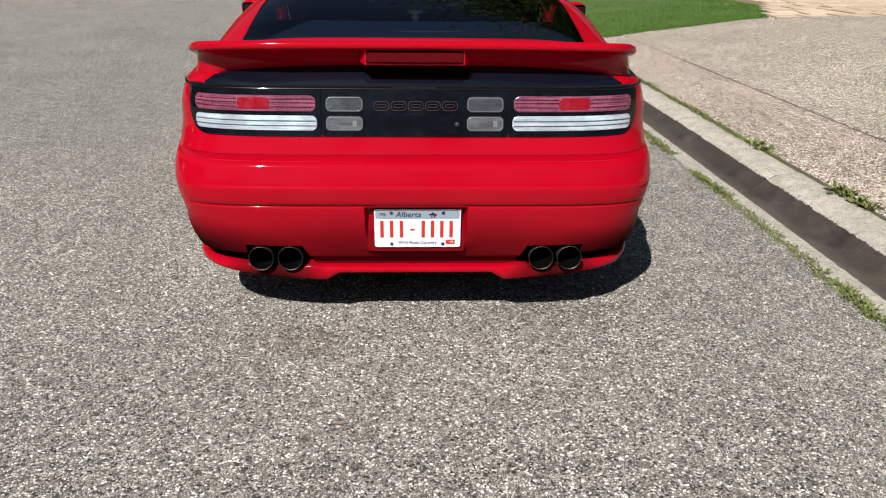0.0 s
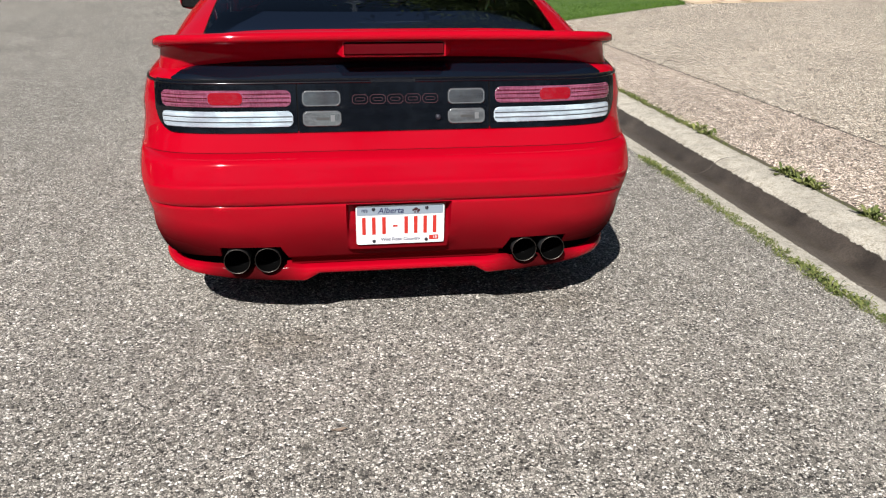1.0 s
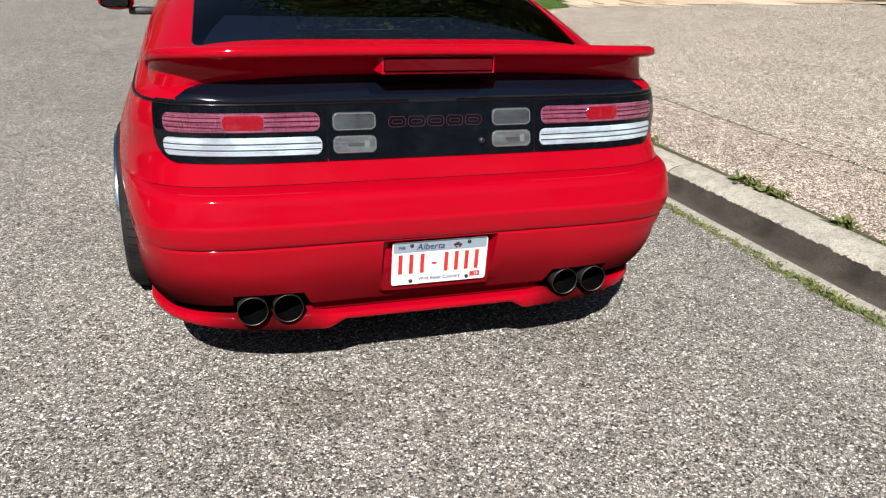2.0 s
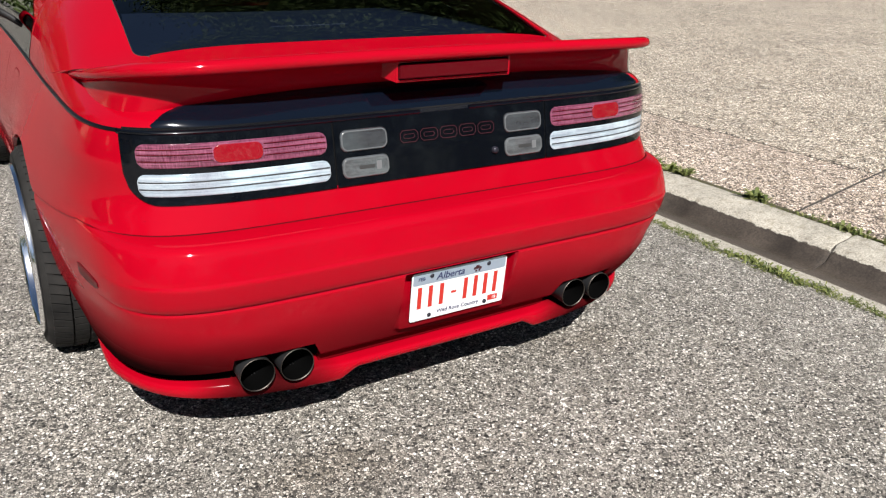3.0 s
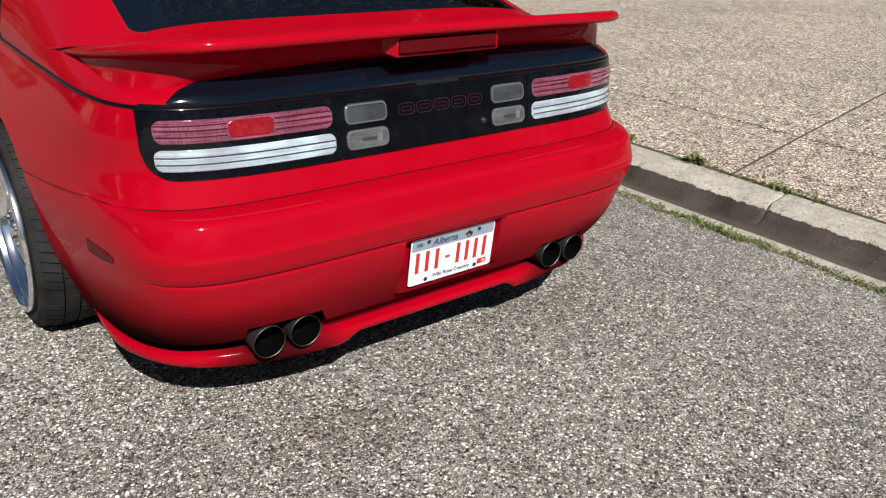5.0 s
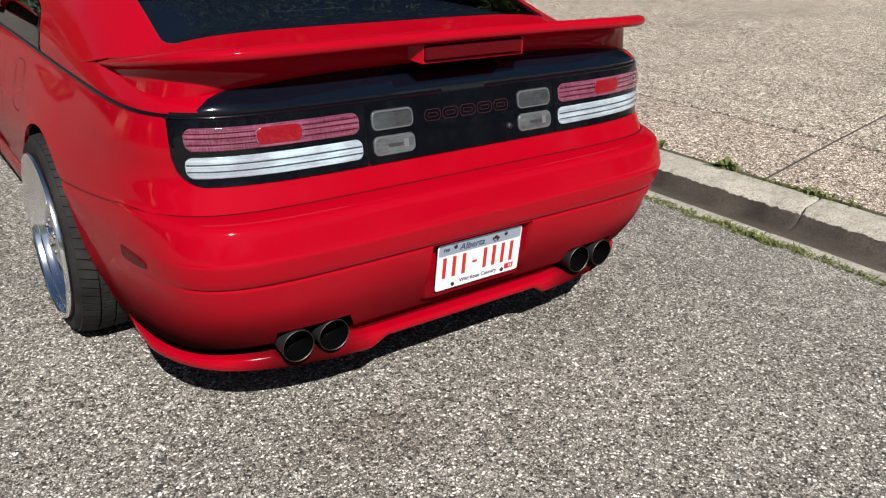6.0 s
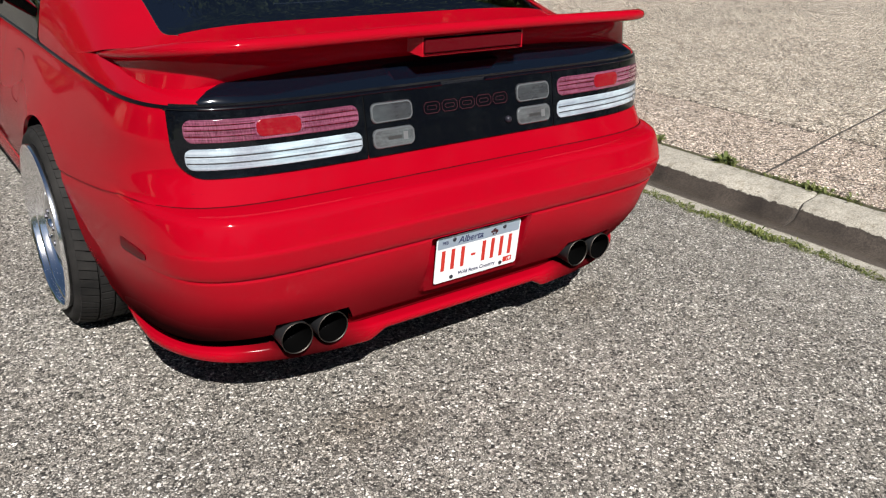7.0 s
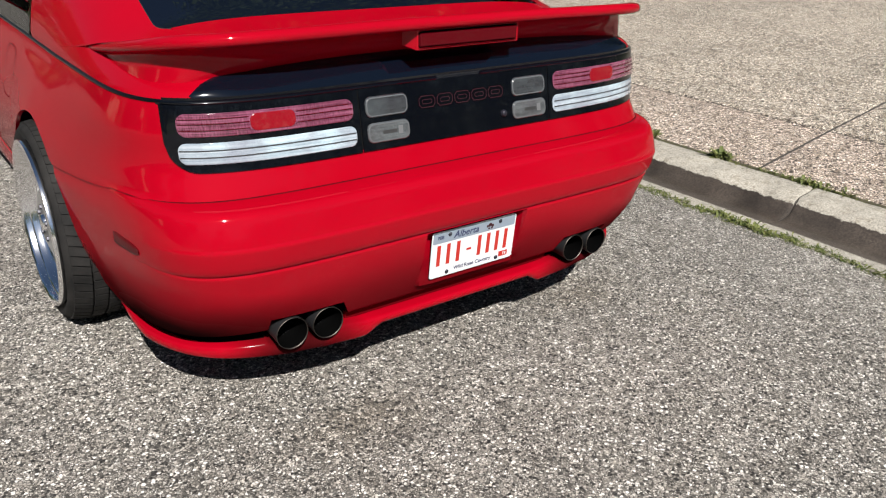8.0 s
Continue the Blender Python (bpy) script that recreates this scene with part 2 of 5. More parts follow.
def lens(name, light, dark, scale, rough=0.12, prism=0.25):
    """Ribbed lamp lens: fine lengthwise flutes over a reflector."""
    m, nt, b = material(name, light, rough, 0.0, 1.0)
    co = coords(nt)
    mp = nt.nodes.new("ShaderNodeMapping")
    mp.inputs["Scale"].default_value = (6.0, 6.0, scale)
    nt.links.new(co, mp.inputs[0])
    f = noise_at(nt, mp.outputs[0], 1.0, 3.0, 0.7)
    mp2 = nt.nodes.new("ShaderNodeMapping")
    mp2.inputs["Scale"].default_value = (420.0, 40.0, 300.0 if prism < 0.3 else 60.0)
    nt.links.new(co, mp2.inputs[0])
    g = noise_at(nt, mp2.outputs[0], 1.0, 1.0)
    col = ramp(nt, maths(nt, "ADD", maths(nt, "MULTIPLY", f, 1.0 - prism), maths(nt, "MULTIPLY", g, prism)), [(0.36, dark), (0.62, light)])
    wide = ramp(nt, noise_at(nt, co, 9.0, 3.0, 0.65), [(0.34, (0.78, 0.74, 0.77)), (0.5, (0.95, 0.95, 0.95)), (0.68, (1.22, 1.32, 1.30))])
    col = mix(nt, 1.0, col, wide, "MULTIPLY")
    nt.links.new(col, b.inputs["Base Color"])
    bump(nt, b, f, 0.35, 0.002)
    return m


M_LENS_RED = lens("smoked_red_lens", (0.215, 0.062, 0.108), (0.050, 0.006, 0.016), 260.0, prism=0.34)
M_LENS_CLEAR = lens("silver_lens", (0.375, 0.43, 0.47), (0.20, 0.245, 0.285), 200.0)
M_LENS_BLOCK, _nt, _b = material("red_reflector", (0.19, 0.003, 0.009), 0.15, 0.0, 1.0)
M_LENS_GREY = lens("grey_lens", (0.046, 0.050, 0.054), (0.028, 0.030, 0.033), 40.0)
M_LENS_PALE = lens("pale_lens", (0.088, 0.092, 0.096), (0.038, 0.040, 0.043), 60.0)
M_RIM_HIGHLIGHT, _nt, _b = material("rim_highlight", (0.085, 0.09, 0.094), 0.2, 0.0, 0.8)
M_LENS_DARKRED, _nt, _b = material("dark_red_lens", (0.062, 0.0006, 0.003), 0.3, 0.0, 0.3, 0.0)
M_BULB, _nt, _b = material("bulb_reflector", (0.13, 0.133, 0.137), 0.3, 0.2)
M_MARKER, _nt, _b = material("marker_lens", (0.085, 0.0012, 0.004), 0.3, 0.0, 0.0, 0.05)
M_CHROME, _nt, _b = material("polished_alloy", (0.90, 0.90, 0.91), 0.13, 1.0)
_mp = _nt.nodes.new("ShaderNodeMapping")
_mp.inputs["Scale"].default_value = (420.0, 2.0, 2.0)
_nt.links.new(coords(_nt), _mp.inputs[0])
bump(_nt, _b, noise_at(_nt, _mp.outputs[0], 1.0, 2.0), 0.25, 0.0006)
M_ALLOY, _nt, _b = material("grey_alloy", (0.55, 0.56, 0.57), 0.36, 1.0)
M_PIPE, _nt, _b = material("black_chrome", (0.03, 0.03, 0.032), 0.5, 0.5)
M_PIPE_EDGE, _nt, _b = material("pipe_edge", (0.075, 0.066, 0.058), 0.5, 1.0)
M_SOOT_BLACK, _nt, _b = material("soot_shade", (0.0015, 0.0015, 0.0015), 1.0, 0.0, 0.0, 0.02)
M_RUBBER, _nt, _b = material("tyre_rubber", (0.02, 0.019, 0.018), 0.8, 0.0, 0.0, 0.12)
_c = coords(_nt)
_nt.links.new(ramp(_nt, noise_at(_nt, _c, 14.0, 5.0), [(0.3, (0.010, 0.0098, 0.0095)), (0.75, (0.026, 0.0245, 0.023))]), _b.inputs["Base Color"])
M_PLATE, _nt, _b = material("plate_white", (0.60, 0.61, 0.62), 0.4)
# Printed grey-blue, with the shadow of the pocket's top edge darkened into it.
M_PLATE_BAND, _nt, _b = material("plate_band", (0.20, 0.24, 0.285), 0.4)
M_PLATE_RED, _nt, _b = material("plate_red", (0.38, 0.02, 0.012), 0.45)
M_PLATE_BLUE, _nt, _b = material("plate_blue", (0.004, 0.008, 0.055), 0.5)
M_BADGE, _nt, _b = material("badge_red", (0.028, 0.002, 0.005), 0.4)
M_MIRROR, _nt, _b = material("tinted_mirror", (0.035, 0.038, 0.04), 0.12, 1.0)
M_BOLT, _nt, _b = material("bolt_steel", (0.018, 0.018, 0.026), 0.4, 0.3)


def leaf_material(name, a, b_):
    m, nt, b = material(name, a, 0.55)
    inf = nt.nodes.new("ShaderNodeNewGeometry")
    col = ramp(nt, inf.outputs["Random Per Island"], [(0.0, a), (1.0, b_)])
    nt.links.new(col, b.inputs["Base Color"])
    b.inputs["Specular IOR Level"].default_value = 0.15
    return m


M_WEED = leaf_material("weed_leaf", (0.04, 0.062, 0.015), (0.165, 0.175, 0.058))
M_GRASS = leaf_material("grass_blade", (0.016, 0.048, 0.006), (0.088, 0.155, 0.020))
M_CROWN = leaf_material("tree_leaf", (0.03, 0.052, 0.013), (0.085, 0.12, 0.034))
M_BARK, _nt, _b = material("bark", (0.16, 0.12, 0.09), 0.95)
bump(_nt, _b, noise_at(_nt, coords(_nt), 25.0, 6.0), 0.8, 0.03)


def soil(name, lo, hi, scale):
    m, nt, b = material(name, lo, 0.95)
    co = coords(nt)
    c = mix(nt, 0.5, ramp(nt, noise_at(nt, co, scale, 6.0), [(0.3, lo), (0.7, hi)]), ramp(nt, noise_at(nt, co, scale * 30, 3.0), [(0.3, lo), (0.7, hi)]))
    nt.links.new(c, b.inputs["Base Color"])
    bump(nt, b, noise_at(nt, co, scale * 40, 4.0), 0.7, 0.02)
    return m


M_LAWN = soil("turf", (0.02, 0.05, 0.007), (0.07, 0.125, 0.018), 1.2)
M_SAND = soil("sand", (0.12, 0.095, 0.065), (0.20, 0.16, 0.11), 3.0)
M_SOIL = soil("joint_soil", (0.035, 0.032, 0.018), (0.12, 0.105, 0.06), 6.0)
M_GROUND = soil("far_ground", (0.09, 0.12, 0.05), (0.16, 0.18, 0.09), 0.05)


def stone_mat():
    m, nt, b = material("flagstone", (0.55, 0.42, 0.28), 0.85)
    inf = nt.nodes.new("ShaderNodeObjectInfo")
    base = ramp(nt, inf.outputs["Random"], [(0.0, (0.37, 0.28, 0.19)), (0.5, (0.45, 0.355, 0.25)), (1.0, (0.53, 0.44, 0.33))])
    var = ramp(nt, noise_at(nt, coords(nt), 9.0, 5.0), [(0.3, (0.8, 0.8, 0.8)), (0.7, (1.1, 1.1, 1.1))])
    nt.links.new(mix(nt, 1.0, base, var, "MULTIPLY"), b.inputs["Base Color"])
    bump(nt, b, noise_at(nt, coords(nt), 40.0, 4.0), 0.4, 0.005)
    return m


M_FLAG = stone_mat()


# ---- mesh helpers ----
def mesh_of(name, verts, faces, mat, smooth=True):
    me = bpy.data.meshes.new(name)
    me.from_pydata([tuple(map(float, v)) for v in verts], [], faces)
    me.materials.append(mat)
    if smooth:
        me.polygons.foreach_set("use_smooth", [True] * len(me.polygons))
    me.update()
    return me


def part(name, geo, mat, parent=None, label="", smooth=True, thick=0.0):
    """One mesh object under a thing or under a part; thick gives a sheet its depth, inwards."""
    verts, faces = geo
    ob = new(name, mesh_of(name, verts, faces, mat, smooth))
    if parent is not None:
        ob.parent = parent
    if label:
        tagged(ob, label)
    if thick:
        so = ob.modifiers.new("thickness", "SOLIDIFY")
        so.thickness, so.offset = thick, -1.0
        so.use_even_offset = False
        sp = ob.modifiers.new("crisp_edges", "EDGE_SPLIT")
        sp.split_angle = radians(48)
    return ob


def grid(P, closed=False):
    P = np.asarray(P, float)
    m, n = P.shape[:2]
    f = []
    for i in range(m - 1):
        for j in range(n if closed else n - 1):
            k = (j + 1) % n
            f.append((i * n + j, i * n + k, (i + 1) * n + k, (i + 1) * n + j))
    return P.reshape(-1, 3), f


def join(*geos):
    v, f = [], []
    for gv, gf in geos:
        k = len(v)
        v.extend([tuple(p) for p in gv])
        f.extend([tuple(i + k for i in q) for q in gf])
    return v, f


def box(x0, x1, y0, y1, z0, z1, c=0.0):
    """A box with chamfered upright and level edges."""
    if c <= 0:
        v = [(x, y, z) for x in (x0, x1) for y in (y0, y1) for z in (z0, z1)]
        return v, [(0, 1, 3, 2), (4, 6, 7, 5), (0, 4, 5, 1), (2, 3, 7, 6), (0, 2, 6, 4), (1, 5, 7, 3)]
    def ring(d, z):
        a, b, e, g = x0 + d, x1 - d, y0 + d, y1 - d
        return [(a + c, e, z), (b - c, e, z), (b, e + c, z), (b, g - c, z), (b - c, g, z), (a + c, g, z), (a, g - c, z), (a, e + c, z)]
    rings = [ring(c, z0), ring(0, z0 + c), ring(0, z1 - c), ring(c, z1)]
    v = [p for r in rings for p in r]
    f = [(i * 8 + j, i * 8 + (j + 1) % 8, (i + 1) * 8 + (j + 1) % 8, (i + 1) * 8 + j) for i in range(3) for j in range(8)]
    return v, f + [tuple(range(7, -1, -1)), tuple(range(24, 32))]


def lathe(profile, axis="x", n=64):
    """Profile of (along, radius) turned round an axis through the origin."""
    P = []
    for a, r in profile:
        row = []
        for k in range(n):
            t = 2 * math.pi * k / n
            row.append((a, r * math.cos(t), r * math.sin(t)) if axis == "x" else (r * math.cos(t), a, r * math.sin(t)) if axis == "y" else (r * math.cos(t), r * math.sin(t), a))
        P.append(row)
    return grid(P, True)


def moved(geo, dx, dy, dz):
    return [(x + dx, y + dy, z + dz) for x, y, z in geo[0]], geo[1]


def hermite(xs, ys):
    xs, ys = np.array(xs, float), np.array(ys, float)
    d = np.gradient(ys, xs)

    def f(x):
        x = np.clip(x, xs[0], xs[-1])
        i = np.clip(np.searchsorted(xs, x) - 1, 0, len(xs) - 2)
        h = xs[i + 1] - xs[i]
        t = (x - xs[i]) / h
        return ((2 * t**3 - 3 * t**2 + 1) * ys[i] + (t**3 - 2 * t**2 + t) * h * d[i] + (3 * t**2 - 2 * t**3) * ys[i + 1] + (t**3 - t**2) * h * d[i + 1])
    return f


# ---- ground, road, gutter, driveway ----
def sheet(xs, ys, zf):
    return grid([[(x, y, zf(x, y)) for x in xs] for y in ys])


def drive_z(x):
    return float(np.interp(x, [2.43, 3.31, 6.0, 9.0, 40.0], [0.046, 0.10, 0.24, 0.32, 0.5]))


g = part("ground", sheet(np.linspace(-900, 900, 13), np.linspace(-900, 900, 13), lambda x, y: -0.16), M_GROUND)
tagged(g, "wide flat grassy ground reaching the horizon", "ground", kind="structure")
road = part("road", sheet([-16, -9, -6, -3, 0, 1.2, 1.5, 1.7, 1.826], np.linspace(-40, 90, 27), lambda x, y: float(np.interp(x, [1.2, 1.826], [0.0, -0.03]))), M_ROAD, thick=0.1)
tagged(road, "grey chip-seal asphalt road with pale stone chips", "road", kind="structure")

# stone chips standing proud of the asphalt, densest where the surface is seen closest
def road_chips(count, seed):
    rng = np.random.default_rng(seed)
    x = rng.uniform(-3.2, 1.78, count)
    y = -2.3 + 5.2 * rng.random(count) ** 1.25
    r = rng.uniform(0.0022, 0.0056, count)
    turn = rng.uniform(0, 2 * math.pi, count)
    ring = turn[:, None] + np.arange(5)[None] * (2 * math.pi / 5) + rng.normal(0, 0.22, (count, 5))
    rad = r[:, None] * rng.uniform(0.75, 1.3, (count, 5))
    stretch = rng.uniform(0.65, 1.0, count)[:, None]
    px, py = x[:, None] + rad * np.cos(ring), y[:, None] + rad * np.sin(ring) * stretch
    floor_z = np.interp(x, [1.2, 1.826], [0.0, -0.03])[:, None] + np.zeros((count, 5))
    tall = (r * rng.uniform(0.3, 0.65, count))[:, None] + rng.normal(0, 0.0003, (count, 5))
    base = np.stack([px, py, floor_z - 0.001], axis=2)
    top_ = np.stack([x[:, None] + (px - x[:, None]) * 0.68, y[:, None] + (py - y[:, None]) * 0.68, floor_z + tall], axis=2)
    v = np.concatenate([base, top_], axis=1).reshape(-1, 3)
    k = np.arange(count)[:, None] * 10
    sides = np.concatenate([k + np.array([[i, (i + 1) % 5, 5 + (i + 1) % 5, 5 + i]]) for i in range(5)], axis=0)
    caps = k + np.array([[5, 6, 7, 8, 9]])
    return v.tolist(), sides.tolist() + caps.tolist()


def chip_material():
    m, nt, b = material("road_chip", rough=0.8)
    inf = nt.nodes.new("ShaderNodeNewGeometry")
    col = ramp(nt, inf.outputs["Random Per Island"], [(0.0, (0.022, 0.021, 0.020)), (0.20, (0.06, 0.056, 0.05)), (0.32, (0.19, 0.175, 0.152)), (0.62, (0.31, 0.285, 0.25)), (0.85, (0.42, 0.385, 0.33)), (1.0, (0.74, 0.71, 0.65))])
    nt.links.new(mix(nt, 1.0, col, ramp(nt, noise_at(nt, coords(nt), 220.0, 3.0), [(0.3, (0.75, 0.75, 0.75)), (0.7, (1.2, 1.2, 1.2))]), "MULTIPLY"), b.inputs["Base Color"])
    return m


chips = part("road_chips", road_chips(52000, 12), chip_material(), smooth=False)
tagged(chips, "small pale and dark stone chips bedded in the asphalt", "gravel", kind="stuff")

# fine tar cracks far along the road
def strip(points, width, lift, seed):
    rnd = random.Random(seed)
    pts = []
    for (x0, y0), (x1, y1) in zip(points[:-1], points[1:]):
        n = max(2, int(math.hypot(x1 - x0, y1 - y0) / 0.12))
        pts += [(x0 + (x1 - x0) * k / n, y0 + (y1 - y0) * k / n) for k in range(n)]
    pts.append(points[-1])
    P = []
    ox = 0.0
    for k, (x, y) in enumerate(pts):
        ox = 0.85 * ox + rnd.uniform(-1, 1) * 0.018
        w = width * rnd.uniform(0.4, 1.2)
        i, j = max(0, k - 1), min(len(pts) - 1, k + 1)
        tx, ty = pts[j][0] - pts[i][0], pts[j][1] - pts[i][1]
        ln = math.hypot(tx, ty)
        nx, ny = -ty / ln, tx / ln
        P.append([(x + nx * (ox + d), y + ny * (ox + d), lift) for d in (w, -w)])
    return grid(P)


for k, pts in enumerate(([(-3.72, 11.0), (-4.5, 15.8), (-5.3, 21.1)], [(-4.3, 8.1), (-5.4, 13.0), (-6.3, 18.4)])):
    cr = part("road_crack", strip(pts, 0.007, 0.004, k), M_CRACK, smooth=False)
    tagged(cr, "thin dark crack in the asphalt road", "crack", kind="structure")

# gutter and rolled kerb, cast in lengths with open joints
KERB = [(1.83, -0.031), (1.95, -0.046), (2.07, -0.066), (2.115, -0.070), (2.14, -0.062), (2.17, -0.038), (2.20, -0.008), (2.225, 0.012), (2.255, 0.026), (2.30, 0.033), (2.36, 0.038), (2.41, 0.04), (2.425, 0.034), (2.43, 0.022)]
kerb = new("kerb")
tagged(kerb, "pale concrete kerb and gutter with damp silt in the channel", "kerb", kind="structure")
JOINTS = [-9.0, -7.2, -5.3, -3.45, -1.6, 0.27, 2.12, 4.0, 5.9, 7.8, 9.7, 11.6, 13.5, 15.4, 17.3, 20.0, 26.0]
rk = random.Random(4)
for a, b in zip(JOINTS[:-1], JOINTS[1:]):
    dz, dx = rk.uniform(-0.004, 0.004), rk.uniform(-0.004, 0.004)
    P = []
    ys = [a + 0.004, a + 0.006, a + 0.014, a + 0.034] + list(np.linspace(a + 0.06, b - 0.06, 56)) + [b - 0.034, b - 0.014, b - 0.006, b - 0.004]
    for i, y in enumerate(ys):
        e = min(i, len(ys) - 1 - i)
        drop = (0.024, 0.003, 0.0, 0.0)[e] if e < 4 else 0.0
        row = []
        for k, (x, z) in enumerate(KERB):
            wob = 0.003 * noise.noise((x * 2, y * 1.2, 1.0)) + 0.0014 * noise.noise((x * 30, y * 14.0, 5.0))
            edge = 0.005 * noise.noise((y * 2.5, 3.0, 0.0)) + 0.006 * noise.noise((y * 13.0, x * 9.0, 4.0)) if k > 8 else 0.0
            chip = (0.010 * noise.noise((x * 26, a * 3.1, y * 3.0)) + 0.10 * (x - 2.3) * (x > 2.14)) if e < 3 else 0.0
            row.append((x + dx * (x > 2.1) + edge + (0.0 if k else 0.008), y + chip, z + dz + wob - drop * (x > 2.13) - 0.5 * drop * (x <= 2.13)))
        P.append(row)
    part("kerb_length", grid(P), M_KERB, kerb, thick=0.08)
    part("joint_fill", grid([[(x, a + dy + 0.10 * (x - 2.3) * (x > 2.14), z - 0.007) for x, z in KERB[:-1]] for dy in (-0.020, 0.020)]), M_JOINT, kerb, "dark dirt in the kerb joint")
bed = part("kerb_bed", sheet([1.7, 2.10, 2.2, 2.5], np.linspace(-20, 30, 12), lambda x, y: float(np.interp(x, [1.7, 2.10, 2.2, 2.5], [-0.07, -0.086, -0.05, -0.012]))), M_SOOT_BLACK, kerb, "dark dirt in the joints")

# driveway slabs with recessed joints
drive = new("driveway")
tagged(drive, "buff exposed-aggregate concrete driveway with cut joints", "driveway", kind="structure")
def slab(x0, x1, y0, y1, skew=0.0):
    xs = sorted({x0, x0 + 0.012, *[x for x in np.linspace(x0, x1, 6)], x1 - 0.012, x1})
    ys = [y0, y0 + 0.012, *np.linspace(y0, y1, 6)[1:-1], y1 - 0.012, y1]
    P = []
    for j, y in enumerate(ys):
        P.append([(x, y + skew * (x - 2.43), drive_z(x) - (0.005 if (i in (0, len(xs) - 1) or j in (0, len(ys) - 1)) else 0.0)) for i, x in enumerate(xs)])
    return grid(P)


ROWS_Y = [-9.0, 0.62, 10.2]
for a, b in zip(ROWS_Y[:-1], ROWS_Y[1:]):
    for x0, x1 in ((2.447, 3.300), (3.322, 5.6), (5.612, 8.2), (8.212, 11.0), (11.012, 14.5)):
        part("slab", slab(x0, x1, a + 0.009, b - 0.009, 0.13), M_APRON if x1 < 3.31 else M_DRIVE, drive, smooth=False, thick=0.09)
# the far slabs end where lawn and flagstones begin
for x0, x1 in ((3.319, 8.2), (8.212, 14.5)):
    part("slab", slab(x0, x1, 10.206, 12.2, 0.13), M_DRIVE, drive, smooth=False, thick=0.09)
part("joint_bed", sheet([2.43, 3.31, 6.0, 9.0, 14.6], np.linspace(-10, 14, 12), lambda x, y: drive_z(x) - 0.0075), M_JOINT, drive, "dirt in the cut joints")

part("joint_soil", grid([[(x, y, z + 0.005 * noise.noise((x * 40, y * 9, 2.0))) for x, z in ((2.405, 0.030), (2.424, 0.036), (2.436, 0.040), (2.448, 0.042), (2.46, 0.034))] for y in np.arange(-6.0, 12.0, 0.04)]), M_SOIL, drive, "brown soil and moss in the joint behind the kerb")

# a dark patch with an uneven outline up the driveway
P = []
for k in range(28):
    t = 2 * math.pi * k / 28
    r = 1 + 0.16 * noise.noise((math.cos(t) * 1.3, math.sin(t) * 1.3, 2.0))
    P.append((8.35 + 0.72 * r * math.cos(t) - 0.1 * math.sin(t), 1.95 + 0.26 * r * math.sin(t) - 0.2 * math.cos(t)))
top_ring = [(x, y, drive_z(x) + 0.004) for x, y in P]
in_ring = [(8.35 + (x - 8.35) * 0.9, 1.95 + (y - 1.95) * 0.9, drive_z(x) + 0.006) for x, y in P]
gv, gf = grid([top_ring, in_ring], True)
damp = part("dark_patch", (gv, gf + [tuple(range(28, 56))]), M_DARK_PATCH, smooth=False)
tagged(damp, "dark patch on the driveway concrete", "stain", kind="structure")

# lawn behind the driveway
def lawn_z(x, y):
    return drive_z(x) + 0.02 + 0.03 * noise.noise((x * 0.5, y * 0.5, 0))


def lawn_front(x):
    return float(np.interp(x, [2.43, 3.1, 5.0, 6.4, 8.6], [9.9, 10.2, 11.3, 12.2, 18.5]))


P = []
for k in range(20):
    f = (k / 19) ** 1.5
    P.append([(x, lawn_front(x) + f * 30, lawn_z(x, lawn_front(x) + f * 30) if k else drive_z(x) - 0.03) for x in np.linspace(2.44, 7.6, 26)])
lawn = part("lawn", grid(P), M_LAWN, thick=0.05)
tagged(lawn, "mown green lawn beside the driveway", "lawn", kind="structure")
rg = random.Random(7)
v, f = [], []
for _ in range(42000):
    x = rg.uniform(2.45, 7.6)
    y = lawn_front(x) + abs(rg.gauss(0, 1)) * 3.2 - 0.06 * rg.random()
    z = lawn_z(x, y) - 0.01
    h, w, a = rg.uniform(0.018, 0.048), rg.uniform(0.003, 0.006), rg.uniform(0, 6.3)
    lx, ly = rg.gauss(0, 0.022), rg.gauss(0, 0.022)
    cx_, sx_ = math.cos(a) * w, math.sin(a) * w
    k = len(v)
    v += [(x - cx_, y - sx_, z), (x + cx_, y + sx_, z), (x + lx, y + ly, z + h)]
    f.append((k, k + 1, k + 2))
blades = part("grass", (v, f), M_GRASS, smooth=False)
tagged(blades, "short green grass blades on the lawn", "grass", kind="stuff")

# flagstone path beyond the driveway
path = new("flagstone_path")
tagged(path, "tan flagstone paving beyond the lawn", "paving", kind="structure")
rp = random.Random(9)
part("path_bed", grid([[(x, 11.3 + 0.13 * x + d, drive_z(x) + 0.004) for x in np.linspace(7.0, 17, 12)] for d in np.linspace(0, 11, 8)]), M_SAND, path, "sand bed under the flagstones")
y = 11.35
while y < 21:
    d = rp.uniform(0.42, 0.6)
    x = 6.5 + rp.uniform(0, 0.3) + max(0, (y - 12.2)) * 0.33
    while x < 15:
        w = rp.uniform(0.45, 0.95)
        if y > 12.3 + (x - 6.5) * 0.13 - 0.3:
            gv, gf = box(x, x + w - 0.012, y, y + d - 0.012, 0, 0.018, 0.004)
            gv = [(a, b, c + drive_z(x + w / 2) - 0.004) for a, b, c in gv]
            part("flagstone", (gv, gf), M_FLAG, path, smooth=False)
        x += w
    y += d


